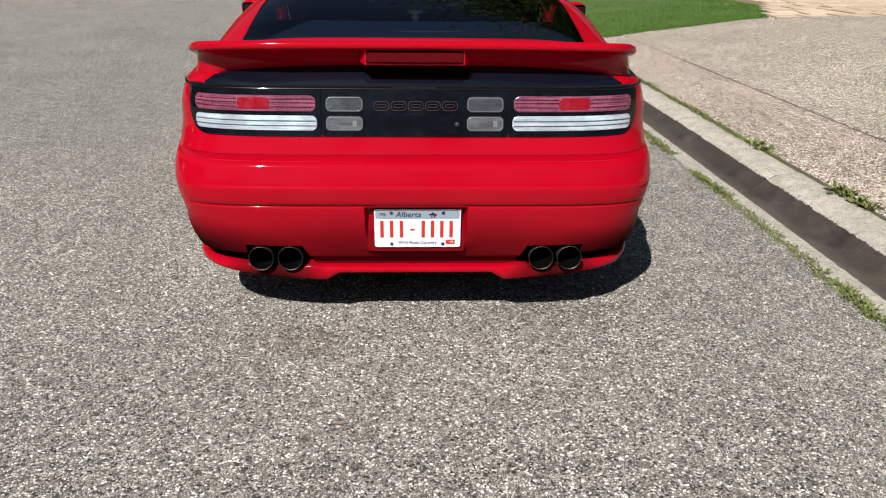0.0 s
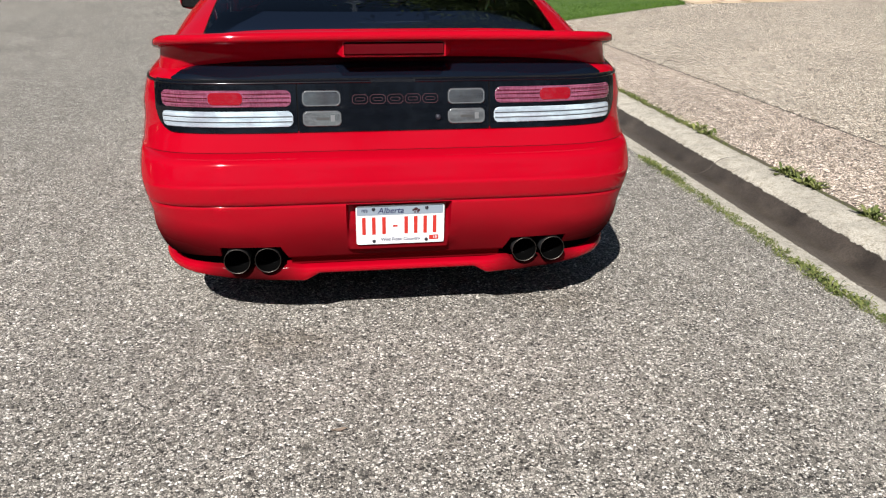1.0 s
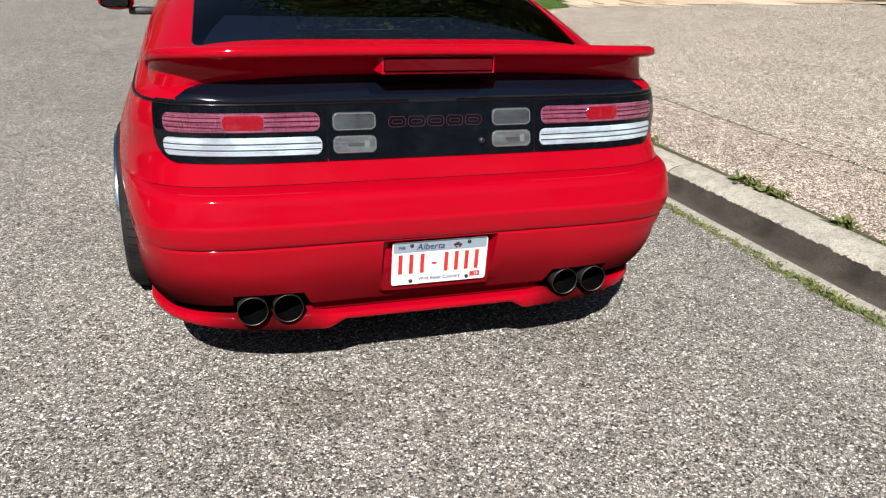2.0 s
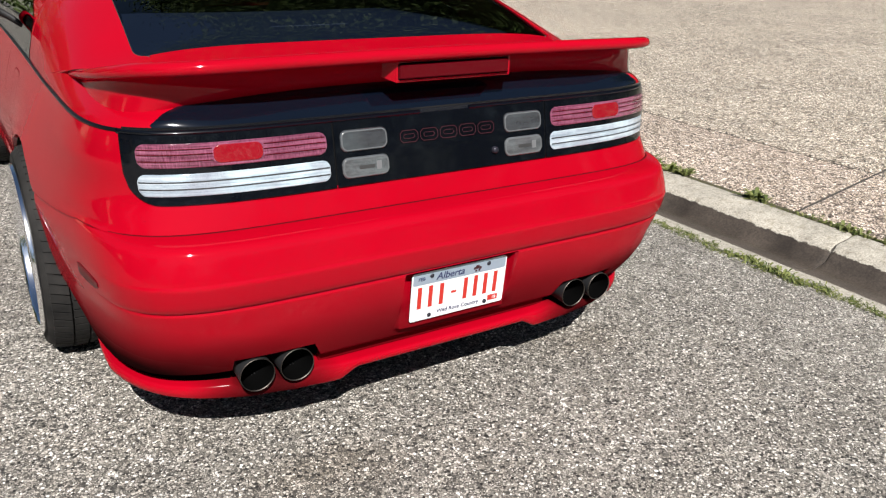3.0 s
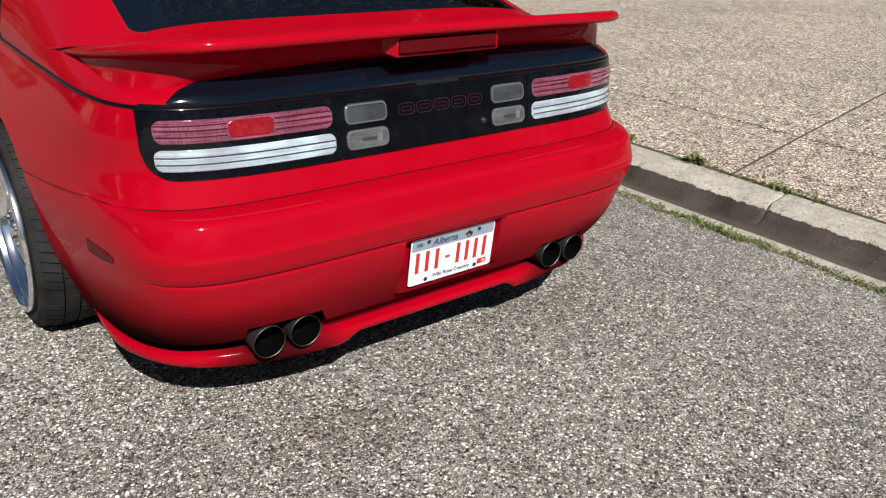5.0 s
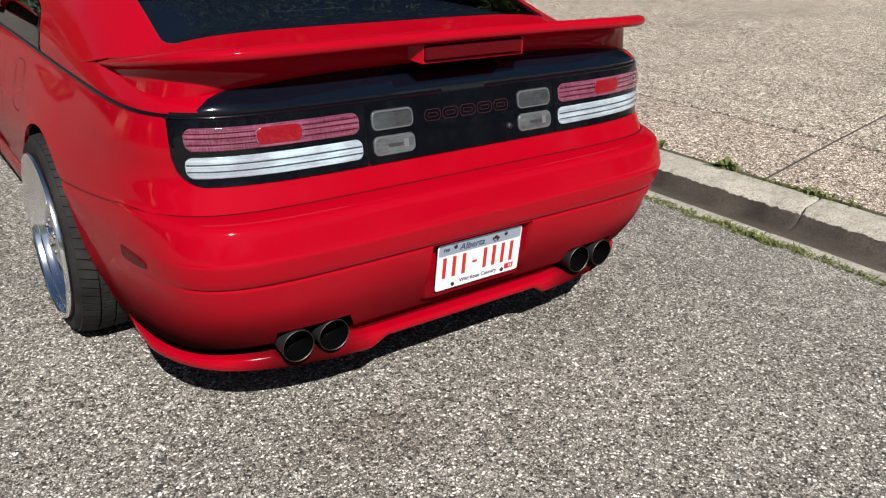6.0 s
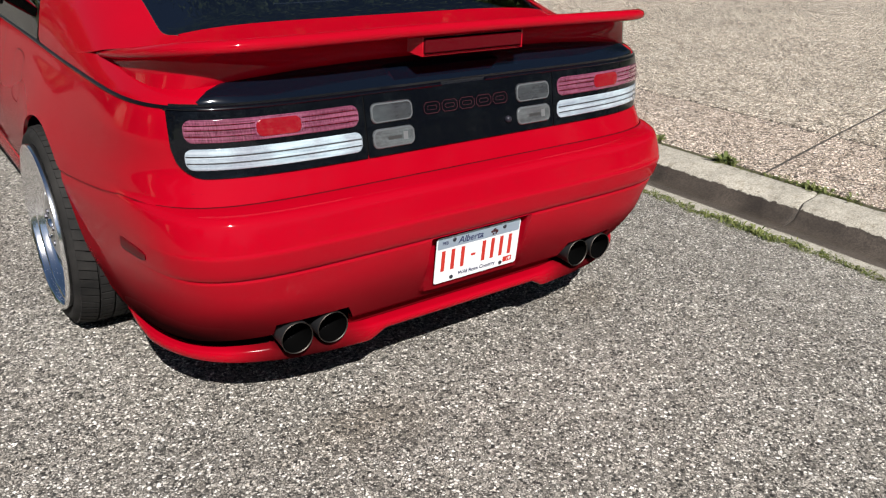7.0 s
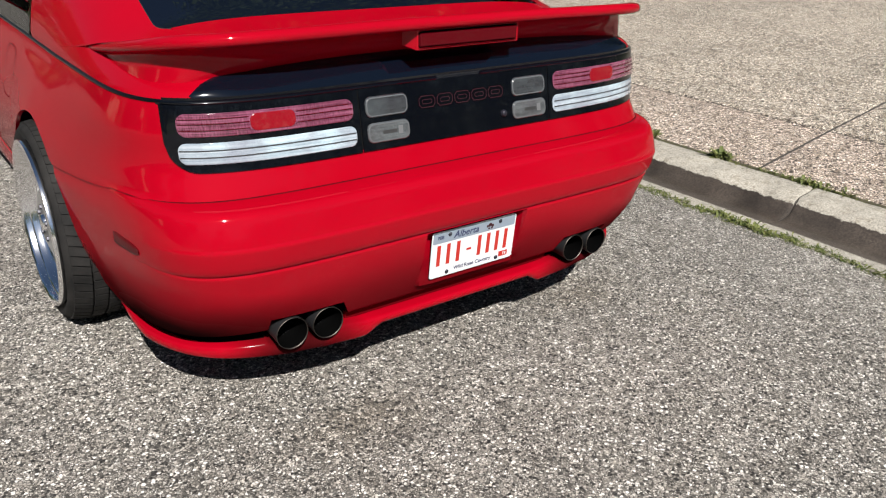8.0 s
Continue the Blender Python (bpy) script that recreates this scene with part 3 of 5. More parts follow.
# ---- weeds in the joints ----
def tuft(x, y, z, n, size, rnd, spread=0.02):
    v, f = [], []
    for _ in range(n):
        a = rnd.uniform(0, 2 * math.pi)
        ln = size * rnd.uniform(0.45, 1.2)
        w = ln * rnd.uniform(0.10, 0.2)
        up = rnd.uniform(0.15, 0.95)
        bx, by = x + rnd.gauss(0, spread), y + rnd.gauss(0, spread)
        dx, dy = math.cos(a), math.sin(a)
        k = len(v)
        for t, ww, hh in ((0.0, 0.35, 0.0), (0.45, 1.0, 0.62), (0.8, 0.75, 0.85), (1.0, 0.05, 0.8 - 0.25 * up)):
            px_, py_, pz_ = bx + dx * ln * t * (1.1 - up * 0.5), by + dy * ln * t * (1.1 - up * 0.5), z + ln * up * hh
            v += [(px_ - dy * w * ww, py_ + dx * w * ww, pz_ + 0.002), (px_, py_, pz_), (px_ + dy * w * ww, py_ - dx * w * ww, pz_ + 0.002)]
        for i in range(3):
            o = k + i * 3
            f += [(o, o + 1, o + 4, o + 3), (o + 1, o + 2, o + 5, o + 4)]
    return v, f


rw = random.Random(21)
geos, geos2 = [], []
y = -1.6
while y < 9.5:
    dens = noise.noise((y * 1.7, 0.0, 3.0)) + 0.15
    if dens > -0.02:
        geos.append(tuft(1.833 + rw.gauss(0, 0.012), y, -0.034, rw.randint(34, 56), 0.016 + 0.024 * max(0, dens), rw, 0.021))
    y += rw.uniform(0.022, 0.05)
wl = part("gutter_weeds", join(*geos), M_WEED, smooth=False)
tagged(wl, "low green weeds along the asphalt and gutter joint", "weeds", kind="stuff")
y = -1.9
while y < 9.5:
    dens = noise.noise((y * 1.3, 4.0, 8.0)) + 0.45 * float(np.clip((y - 2.3) / 0.5, 0, 1))
    if dens > -0.30:
        geos2.append(tuft(2.437 + rw.gauss(0, 0.010), y, 0.034, rw.randint(20, 36), 0.012 + 0.034 * max(0, dens), rw, 0.018))
    y += rw.uniform(0.025, 0.055)
wl = part("kerb_weeds", join(*geos2), M_WEED, smooth=False)
tagged(wl, "low green weeds between kerb and driveway", "weeds", kind="stuff")
for wx, wy, n, s in ((2.44, 0.87, 34, 0.075), (2.44, 0.80, 18, 0.055), (2.44, 1.36, 30, 0.07), (2.44, 1.46, 30, 0.07), (2.44, 1.58, 30, 0.07), (2.44, 1.68, 34, 0.075), (2.43, 0.34, 26, 0.045), (2.44, 0.29, 22, 0.04), (2.44, 0.13, 18, 0.04), (2.45, 2.72, 26, 0.06), (2.45, 2.86, 26, 0.06)):
    wd = part("weed", tuft(wx, wy, 0.036, n, s, rw, 0.018), M_WEED, smooth=False)
    tagged(wd, "leafy green weed growing from the kerb joint", "weed", "weeds in the kerb joint")


# ---- the car ----
CX = -0.008
YE, NOSE = 0.9, 3.3
car = new("car")
car.location = (CX, 0, 0)
tagged(car, "red two-door sports coupe with rear wing parked on asphalt", "car")

y0_low = hermite([0.23, 0.25, 0.260, 0.264, 0.270, 0.28, 0.31, 0.35, 0.40, 0.45, 0.474, 0.480, 0.4835, 0.486, 0.488], [0.088, 0.085, 0.083, 0.078, 0.0585, 0.052, 0.037, 0.018, -0.002, -0.0155, -0.0218, -0.0228, -0.0224, -0.0212, -0.0196])
y0_mid = hermite([0.492, 0.50, 0.52, 0.545, 0.553, 0.557, 0.5595, 0.562, 0.565, 0.57, 0.60, 0.625, 0.633, 0.639, 0.644, 0.648, 0.6505, 0.652], [-0.0262, -0.0322, -0.0375, -0.0424, -0.0435, -0.0432, -0.0423, -0.0409, -0.0400, -0.0391, -0.0312, -0.025, -0.021, -0.014, -0.003, 0.014, 0.031, 0.0475])
y0_top = hermite([0.652, 0.68, 0.715, 0.79, 0.866, 0.90], [0.049, 0.056, 0.064, 0.078, 0.092, 0.098])
half_w = hermite([0.23, 0.27, 0.30, 0.35, 0.42, 0.5, 0.58, 0.66, 0.72, 0.80, 0.85, 0.874, 0.90], [0.852, 0.864, 0.875, 0.893, 0.910, 0.921, 0.926, 0.916, 0.901, 0.878, 0.861, 0.852, 0.84])
power = hermite([0.18, 0.25, 0.32, 0.42, 0.6, 0.652, 0.72, 0.80, 0.87, 0.9], [5.0, 5.4, 6.4, 7.3, 7.5, 7.0, 6.0, 6.3, 7.0, 7.0])


def rear_y(z):
    return float(y0_low(z) if z < 0.49 else y0_mid(z) if z < 0.6522 else y0_top(z))


_contours = {}


def contour(z):
    """Half plan outline at height z, from the tail's middle round the corner to the nose."""
    key = round(z, 4)
    if key not in _contours:
        a, n, y0 = (float(half_w(z)), float(power(z)), rear_y(z)) if z > 0.21 else (0.864, 5.0, 0.058)
        th = np.linspace(0, math.pi / 2, 500)
        x = a * np.sin(th) ** (2 / n)
        y = YE - (YE - y0) * np.cos(th) ** (2 / n)
        # the bumper's corners are tight, and the flank widens slowly behind them
        f = np.clip((y - 0.12) / 0.63, 0, 1)
        x = x * (1 - 0.046 * float(np.interp(z, [0.28, 0.42, 0.66, 0.80], [0.0, 1.0, 0.9, 0.0])) * (1 - f * f * (3 - 2 * f)))
        yl = np.linspace(YE, NOSE, 60)[1:]
        xl = a - 0.012 * np.sin((yl - YE) / (NOSE - YE) * math.pi)
        tf = np.linspace(0, math.pi / 2, 120)[1:]
        fl = 0.98 - 0.35 * max(0.0, z - 0.45)
        xf = a * np.cos(tf) ** (2 / 2.6)
        yf = NOSE + fl * np.sin(tf) ** (2 / 2.6)
        X, Y = np.concatenate([x, xl, xf]), np.concatenate([y, yl, yf])
        # the flank swells out over the rear wheels
        X = X + 0.022 * np.exp(-((Y - 1.05) / 0.30) ** 2) * float(np.interp(z, [0.24, 0.40, 0.66, 0.84], [0.5, 1.0, 1.0, 0.0]))
        S = np.concatenate([[0], np.cumsum(np.hypot(np.diff(X), np.diff(Y)))])
        _contours[key] = (X, Y, S)
    return _contours[key]


def at_s(z, s, out=0.0):
    """The point of the outline at height z, s metres from the middle (left negative), pushed outwards."""
    X, Y, S = contour(z)
    q = abs(s)
    x, y = np.interp(q, S, X), np.interp(q, S, Y)
    if out:
        x1, y1 = np.interp(q + 0.01, S, X), np.interp(q + 0.01, S, Y)
        x0, y0 = np.interp(max(0, q - 0.01), S, X), np.interp(max(0, q - 0.01), S, Y)
        tx, ty = x1 - x0, y1 - y0
        ln = math.hypot(tx, ty) or 1
        x, y = x + out * ty / ln, y - out * tx / ln
    return (math.copysign(x, s) if s else x, y, z)


def s_of_y(z, y):
    X, Y, S = contour(z)
    k = np.argmax(Y > y)
    return float(np.interp(y, Y[:k + 1], S[:k + 1]))


def s_of_x(z, x):
    X, Y, S = contour(z)
    k = int(np.argmax(X))
    return float(np.interp(abs(x), X[:k + 1], S[:k + 1]))


WHEEL_Y, WHEEL_Z, ARCH_Y, ARCH_Z = 1.01, 0.330, 0.374, 0.360
FRONT_Y = WHEEL_Y + 2.45


def seam_z(y):
    """The gap between bumper and body drops towards the wheel arch."""
    return float(np.interp(y, [0.15, 0.30, 0.74], [0.652, 0.648, 0.598]))


# bumper
def bumper_rows():
    return sorted(set([0.236, 0.242, 0.250, 0.258, 0.262, 0.2645, 0.267, 0.270, 0.276, 0.283, 0.29, 0.302, 0.306, 0.318, 0.322, 0.345, 0.37, 0.395, 0.42, 0.445, 0.465, 0.474, 0.478, 0.4805, 0.482, 0.4835, 0.485, 0.4865, 0.488, 0.4895, 0.4925, 0.495, 0.50, 0.51, 0.525, 0.54, 0.546, 0.550, 0.553, 0.555, 0.557, 0.5583, 0.5596, 0.561, 0.5625, 0.5645, 0.567, 0.575, 0.59, 0.605, 0.618, 0.625, 0.629, 0.633, 0.636, 0.639, 0.642, 0.6445, 0.647, 0.649, 0.6505, 0.652]))


NEAR = [0.0, 0.04, 0.09, 0.13, 0.168, 0.1695, 0.177, 0.1785, 0.183, 0.22, 0.26, 0.30, 0.34, 0.375, 0.405, 0.45, 0.49, 0.53, 0.57, 0.612, 0.648]


def recess(x, y, z):
    """The plate pocket has an upright back; the bumper tucks away below it."""
    fx = np.clip((0.1778 - abs(x - 0.004)) / 0.008, 0, 1)
    fz = np.clip((z - 0.300) / 0.006, 0, 1) * np.clip((0.4845 - z) / 0.004, 0, 1)
    return y + (0.022 - y) * fx * fz


def squeeze(z, y):
    """Rows near the top follow the falling gap, rows near the bottom the rising lower edge."""
    if z > 0.56:
        return 0.56 + (z - 0.56) * (seam_z(y) - 0.56) / (0.652 - 0.56)
    return z


def lower_edge(s):
    return float(np.interp(abs(s), [0.58, 0.612, 0.70, 0.85, 0.95, 1.08, 1.16], [0.236, 0.283, 0.280, 0.273, 0.264, 0.247, 0.233]))


def bumper_grid(half):
    P, rows = [], bumper_rows()
    frac = np.linspace(0, 1, 44)[1:]
    for z in rows:
        yend, zz = 0.7, z
        for _ in range(4):
            zz = squeeze(z, yend)
            yend = WHEEL_Y - ARCH_Y * math.sqrt(max(0.0, 1 - ((zz - WHEEL_Z) / ARCH_Z) ** 2)) + 0.048 * float(np.clip((0.56 - zz) / 0.2, 0, 1))
        row = []
        send = s_of_y(z, yend)
        ss = NEAR + [0.648 + (send - 0.648) * t for t in frac]
        for s in ss:
            if s in (0.375, 0.405):
                # the inner side of the pipe opening leans inwards
                s -= 0.03 * float(np.clip((0.318 - z) / 0.06, 0, 1))
            zz = z if z >= 0.30 else 0.30 - (0.30 - z) * (0.30 - lower_edge(s)) / (0.30 - 0.236)
            p = at_s(zz, half * s)
            zz = squeeze(zz, p[1])
            row.append((p[0], recess(p[0], p[1], zz), zz))
        P.append(row)
    return np.array(P), rows


PL, rows = bumper_grid(-1)
PR, _ = bumper_grid(1)
P = np.concatenate([PL[:, :0:-1], PR], axis=1)
bv, bf = grid(P)
# openings for the tail pipes in the lower edge
def in_opening(q):
    ax, az = [abs(bv[i][0]) for i in q], [bv[i][2] for i in q]
    inner = 0.399 - 0.03 * float(np.clip((0.318 - min(az)) / 0.06, 0, 1))
    return max(az) < 0.3225 and min(ax) > inner and max(ax) < 0.615


bf = [q for q in bf if not in_opening(q)]
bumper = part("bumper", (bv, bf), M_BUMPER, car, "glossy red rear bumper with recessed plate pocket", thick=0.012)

def side_strip(zs, s_list, out):
    return grid([[at_s(z, s, out) for s in s_list] for z in zs])


# side markers
for sg in (-1, 1):
    sa, sb = s_of_y(0.52, 0.195), s_of_y(0.52, 0.330)
    ss = np.linspace(sa, sb, 8) * sg
    if sg < 0:
        ss = ss[::-1]
    # tapered towards its rear end
    P = [[at_s(0.5175 + (z - 0.5175) * float(np.interp(abs(s), [sa, sa + 0.012, sa + 0.03, sb - 0.006, sb], [0.35, 0.66, 0.82, 1.0, 0.8])), s, o) for s in ss] for z, o in ((0.497, 0.0003), (0.499, 0.0018), (0.51, 0.002), (0.525, 0.002), (0.536, 0.0018), (0.538, 0.0003))]
    part("side_marker", grid(P), M_MARKER, bumper, "dark red side marker lamp", thick=0.006)

# lip under the bumper
def lip_geo(s0, s1, zt, zb, y0a=0.0, out=0.0, n=40, depth=0.10):
    P = []
    ss = np.linspace(s0, s1, n)
    prof = [(-1.25, 0.9), (-0.09, 1.0), (-0.02, 0.85), (0.0, 0.5), (-0.02, 0.12), (-0.09, 0.0), (-1.25, 0.0), (-1.25, 0.9)]
    for d, t in prof:
        row = []
        for s in ss:
            a, b = zb(s), zt(s)
            tuck = 0.024 * float(np.clip((abs(s) - 0.98) / 0.20, 0, 1))
            row.append(at_s(0.20, s, out - tuck + d * depth)[:2] + (a + (b - a) * t,))
        P.append(row)
    return grid(P[::-1])


lip = part("lip", lip_geo(-0.275, 0.275, lambda s: 0.233, lambda s: 0.208, out=0.008, n=24), M_RED, car, "red lower bumper lip")
for sg in (-1, 1):
    zt = lambda s: float(np.interp(abs(s), [0.275, 0.335, 0.385, 0.412, 0.425, 0.455, 0.485, 0.505, 0.525, 0.560, 0.590, 0.612, 0.85, 1.25], [0.233, 0.233, 0.240, 0.236, 0.224, 0.214, 0.224, 0.242, 0.224, 0.214, 0.224, 0.238, 0.233, 0.230]))
    zb = lambda s: float(np.interp(abs(s), [0.275, 0.281, 0.325, 0.34, 0.65, 0.85, 1.25], [0.208, 0.206, 0.181, 0.180, 0.196, 0.203, 0.208]))
    a, b = (0.275, 1.19) if sg > 0 else (-1.19, -0.275)
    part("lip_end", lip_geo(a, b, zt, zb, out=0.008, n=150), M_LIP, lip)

# dark under-tray and pipe openings
P = []
for z, o in ((0.205, -0.115), (0.25, -0.115), (0.30, -0.12), (0.335, -0.13), (0.34, -0.35)):
    P.append([at_s(0.20, s, o)[:2] + (z,) for s in np.linspace(-1.27, 1.27, 80)])
part("valance", grid(P), M_UNDER, car, "dark valance behind the bumper")
part("under_tray", box(-0.68, 0.68, 0.36, 4.0, 0.20, 0.26, 0.02), M_UNDER, car, "dark underbody")

# Black sheet closes the gap between the bumper's lower edge and the lip.
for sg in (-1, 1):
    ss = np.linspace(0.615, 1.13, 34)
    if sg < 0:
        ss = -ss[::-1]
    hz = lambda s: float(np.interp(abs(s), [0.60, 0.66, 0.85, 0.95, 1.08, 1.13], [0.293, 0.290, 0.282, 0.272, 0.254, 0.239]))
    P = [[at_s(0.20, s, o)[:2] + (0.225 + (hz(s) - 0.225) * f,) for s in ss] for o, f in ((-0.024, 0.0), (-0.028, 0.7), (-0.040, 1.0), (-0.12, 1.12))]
    part("groove", grid(P), M_SOOT_BLACK, bumper, "black groove above the lip", thick=0.004)

# body shell, from the gap above the bumper to the shoulder line, round to the nose
def low_z(y, x):
    base = seam_z(y) + 0.0010 if y < WHEEL_Y else 0.20
    for cy in (WHEEL_Y, FRONT_Y):
        d = (y - cy) / ARCH_Y
        if abs(d) < 1:
            base = max(base, WHEEL_Z + ARCH_Z * math.sqrt(1 - d * d))
    return base


def belt_z(y):
    return float(np.interp(y, [0.0, 2.5, 3.3, 4.3], [0.874, 0.868, 0.80, 0.62]))


def shell(half):
    X, Y, S = contour(0.70)
    marks = list(np.linspace(0, 0.60, 16)) + list(np.linspace(0.63, s_of_y(0.70, 0.70), 40)[0:])
    for cy in (WHEEL_Y, FRONT_Y):
        marks += [s_of_y(0.70, cy + ARCH_Y * math.sin(t)) for t in np.linspace(-math.pi / 2, math.pi / 2, 33)]
    marks += [s_of_y(0.70, y) for y in np.linspace(1.44, 3.0, 24)]
    marks += list(np.linspace(s_of_y(0.70, FRONT_Y + ARCH_Y) + 0.01, S[-1], 30))
    marks = sorted(m for m in marks)
    cols = []
    for s in marks:
        x0, y0, _ = at_s(0.70, half * s)
        zl, zt = low_z(y0, x0), belt_z(y0)
        col = []
        for t in np.linspace(0, 1, 26):
            z = zl + (zt - zl) * t
            zz = max(0.2, z)
            w = float(np.clip((y0 - 0.35) / 0.4, 0, 1))
            if w > 0:
                sy = s_of_y(zz, y0) if y0 < 3.2 else s + s_of_y(zz, 3.2) - s_of_y(0.70, 3.2)
                p = at_s(zz, half * (s * (1 - w) + sy * w))
            else:
                p = at_s(zz, half * s)
            col.append((p[0], p[1], z))
        cols.append(col)
    P = np.array(cols).transpose(1, 0, 2)
    return P


SL, SR = shell(-1), shell(1)
P = np.concatenate([SL[:, :0:-1], SR], axis=1)
body = part("body", grid(P), M_RED, car, "glossy red body side and tail panel", thick=0.012)

# dark liner that shows in the gap round the bumper
part("gap_liner", grid([[at_s(0.655, s, -0.012)[:2] + (seam_z(at_s(0.645, s)[1]) + dz,) for s in np.linspace(-1.35, 1.35, 120)] for dz in (-0.03, 0.03)]), M_SEAM, car, "dark panel gap")

SEAM_S = s_of_y(0.645, 0.735)
part("seam_line", grid([[at_s(seam_z(at_s(0.645, s)[1]) + 0.0004 + dz, s, 0.0022) for s in np.linspace(-SEAM_S, SEAM_S, 180)] for dz in (-0.0005, 0.0005)]), M_SEAM, body, "thin dark seam between body and bumper")

# wheel arch liners
for cy in (WHEEL_Y, FRONT_Y):
    for sg in (-1, 1):
        P = []
        for x in (0.55, 0.835):
            P.append([(sg * x, cy + (ARCH_Y + 0.004) * math.cos(t), WHEEL_Z + (ARCH_Z + 0.004) * math.sin(t)) for t in np.linspace(-0.3, math.pi + 0.3, 36)])
        part("arch_liner", grid(P), M_UNDER, car, "black wheel arch liner", thick=0.004)
        part("arch_wall", grid([[(sg * 0.56, cy + dy, z) for dy in (-0.42, 0.42)] for z in (0.18, 0.72)]), M_UNDER, car, "black inner wheel arch", thick=0.004)

# ---- upper body: hatch, glass, roof, bonnet ----
top_c = hermite([0.094, 0.105, 0.12, 0.133, 0.145, 0.16, 0.22, 0.30, 0.40, 0.50, 0.70, 0.90, 1.2, 1.5, 1.8, 2.1, 2.4, 2.7, 3.1, 3.5, 4.0, 4.2], [0.878, 0.896, 0.919, 0.937, 0.945, 0.949, 0.958, 0.968, 0.985, 1.006, 1.078, 1.14, 1.203, 1.235, 1.245, 1.236, 1.195, 1.10, 0.945, 0.87, 0.755, 0.69])
sect_p = hermite([0.094, 0.2, 0.35, 0.5, 0.9, 1.25, 1.7, 2.4, 3.0, 4.2], [2.8, 3.6, 4.8, 5.5, 6.2, 5.4, 4.8, 4.6, 4.6, 4.0])
sect_q = hermite([0.094, 0.2, 0.35, 0.5, 1.25, 2.4, 4.2], [2.4, 2.0, 1.7, 1.6, 1.6, 1.7, 2.2])


def base_x(y):
    X, Y, S = contour(0.873)
    k = int(np.argmax(X))
    if y <= YE:
        return float(np.interp(y, Y[:k + 1], X[:k + 1])) - 0.004
    return float(np.interp(y, Y[k:], X[k:])) - 0.004


def top(y, v, lift=0.0):
    """Point of the upper body: v runs from -1 at the left shoulder over 0 in the middle to 1."""
    xb, h, p, q = max(0.02, base_x(y)), float(top_c(y)) - belt_z(y), float(sect_p(y)), float(sect_q(y))
    ph = abs(v) * math.pi / 2
    x = xb * math.sin(ph) ** (2 / p) if ph else 0.0
    z = belt_z(y) + h * max(0.0, math.cos(ph)) ** (2 / q)
    return (math.copysign(x, v), y, z + lift)


def v_of_x(y, x):
    xb, m = max(0.02, base_x(y)), float(sect_p(y))
    return 2 / math.pi * math.asin(min(1.0, (min(abs(x), xb) / xb)) ** (m / 2))


def z_top(x, y):
    return top(y, v_of_x(y, x))[2]


def patch(ys, va, vb, n, lift=0.0, curve=1.0):
    """Grid of the upper body between two v limits, each a function of y; rows run rearwards to forwards."""
    return grid([[top(y, va(y) + (vb(y) - va(y)) * t, lift) for t in np.linspace(0, 1, n)] for y in ys])


def trim_x(y):
    return float(np.interp(y, [0.094, 0.104, 0.112, 0.120, 0.128, 0.136, 0.144, 0.152, 0.162, 0.172, 0.20], [0.796, 0.792, 0.787, 0.780, 0.769, 0.753, 0.729, 0.697, 0.652, 0.61, 0.56]))


# glossy black finisher across the rear edge of the hatch
TY = [0.096, 0.098, 0.101, 0.105, 0.110, 0.116, 0.122, 0.129, 0.136, 0.144, 0.152, 0.158, 0.163, 0.168, 0.173, 0.178, 0.184, 0.19, 0.20]
HATCH_Y = list(np.linspace(0.1015, 0.17, 24)) + list(np.linspace(0.18, 0.4965, 26))
G0, G1 = 0.495, 1.44


def glass_v(y):
    return v_of_x(y, float(np.interp(y, [0.45, 0.50, 0.884, 1.44], [0.685, 0.672, 0.645, 0.56])))


DECK_V = glass_v(G0) - 0.055
hatch = part("hatch", patch(HATCH_Y, lambda y: -DECK_V, lambda y: DECK_V, 61), M_RED, car, "red hatch lid above the tail lamps", thick=0.008)
fin = part("finisher", patch(TY, lambda y: -min(v_of_x(y, trim_x(y)), 0.985), lambda y: min(v_of_x(y, trim_x(y)), 0.985), 91, 0.003), M_TRIM, hatch, "black hatch finisher strip", thick=0.004)

# rear window: rounded outline in plan, with the red frame round it
def ring_pts(k, inset=0.0):
    """Rounded outline of the window in (y, v), k steps a side."""
    pts = []
    r = 0.05
    def corner(cy, sy, sv):
        return [(cy + sy * r * (1 - math.sin(t)), sv * (glass_v(cy + sy * r * (1 - math.sin(t))) - 0.055 * (1 - math.cos(t)))) for t in np.linspace(0, math.pi / 2, 7)]
    lo_r, lo_l = corner(G0, 1, 1), corner(G0, 1, -1)
    hi_r, hi_l = corner(G1, -1, 1), corner(G1, -1, -1)
    pts += [(lo_l[-1][0], lo_l[-1][1] + (lo_r[-1][1] - lo_l[-1][1]) * t) for t in np.linspace(0, 1, k)]
    pts += lo_r[::-1][1:]
    a, b = lo_r[0][0], hi_r[0][0]
    pts += [(y, glass_v(y)) for y in np.linspace(a, b, k)[1:-1]]
    pts += hi_r
    pts += [(hi_r[-1][0], hi_r[-1][1] + (hi_l[-1][1] - hi_r[-1][1]) * t) for t in np.linspace(0, 1, k)[1:]]
    pts += hi_l[::-1][1:]
    pts += [(y, -glass_v(y)) for y in np.linspace(b, a, k)[1:-1]]
    pts += lo_l[:-1]
    return pts


RING = ring_pts(24)


def ring_scaled(f, lift=0.0):
    cy = 0.95
    return [top(cy + (y - cy) * f, v * f, lift) for y, v in RING]


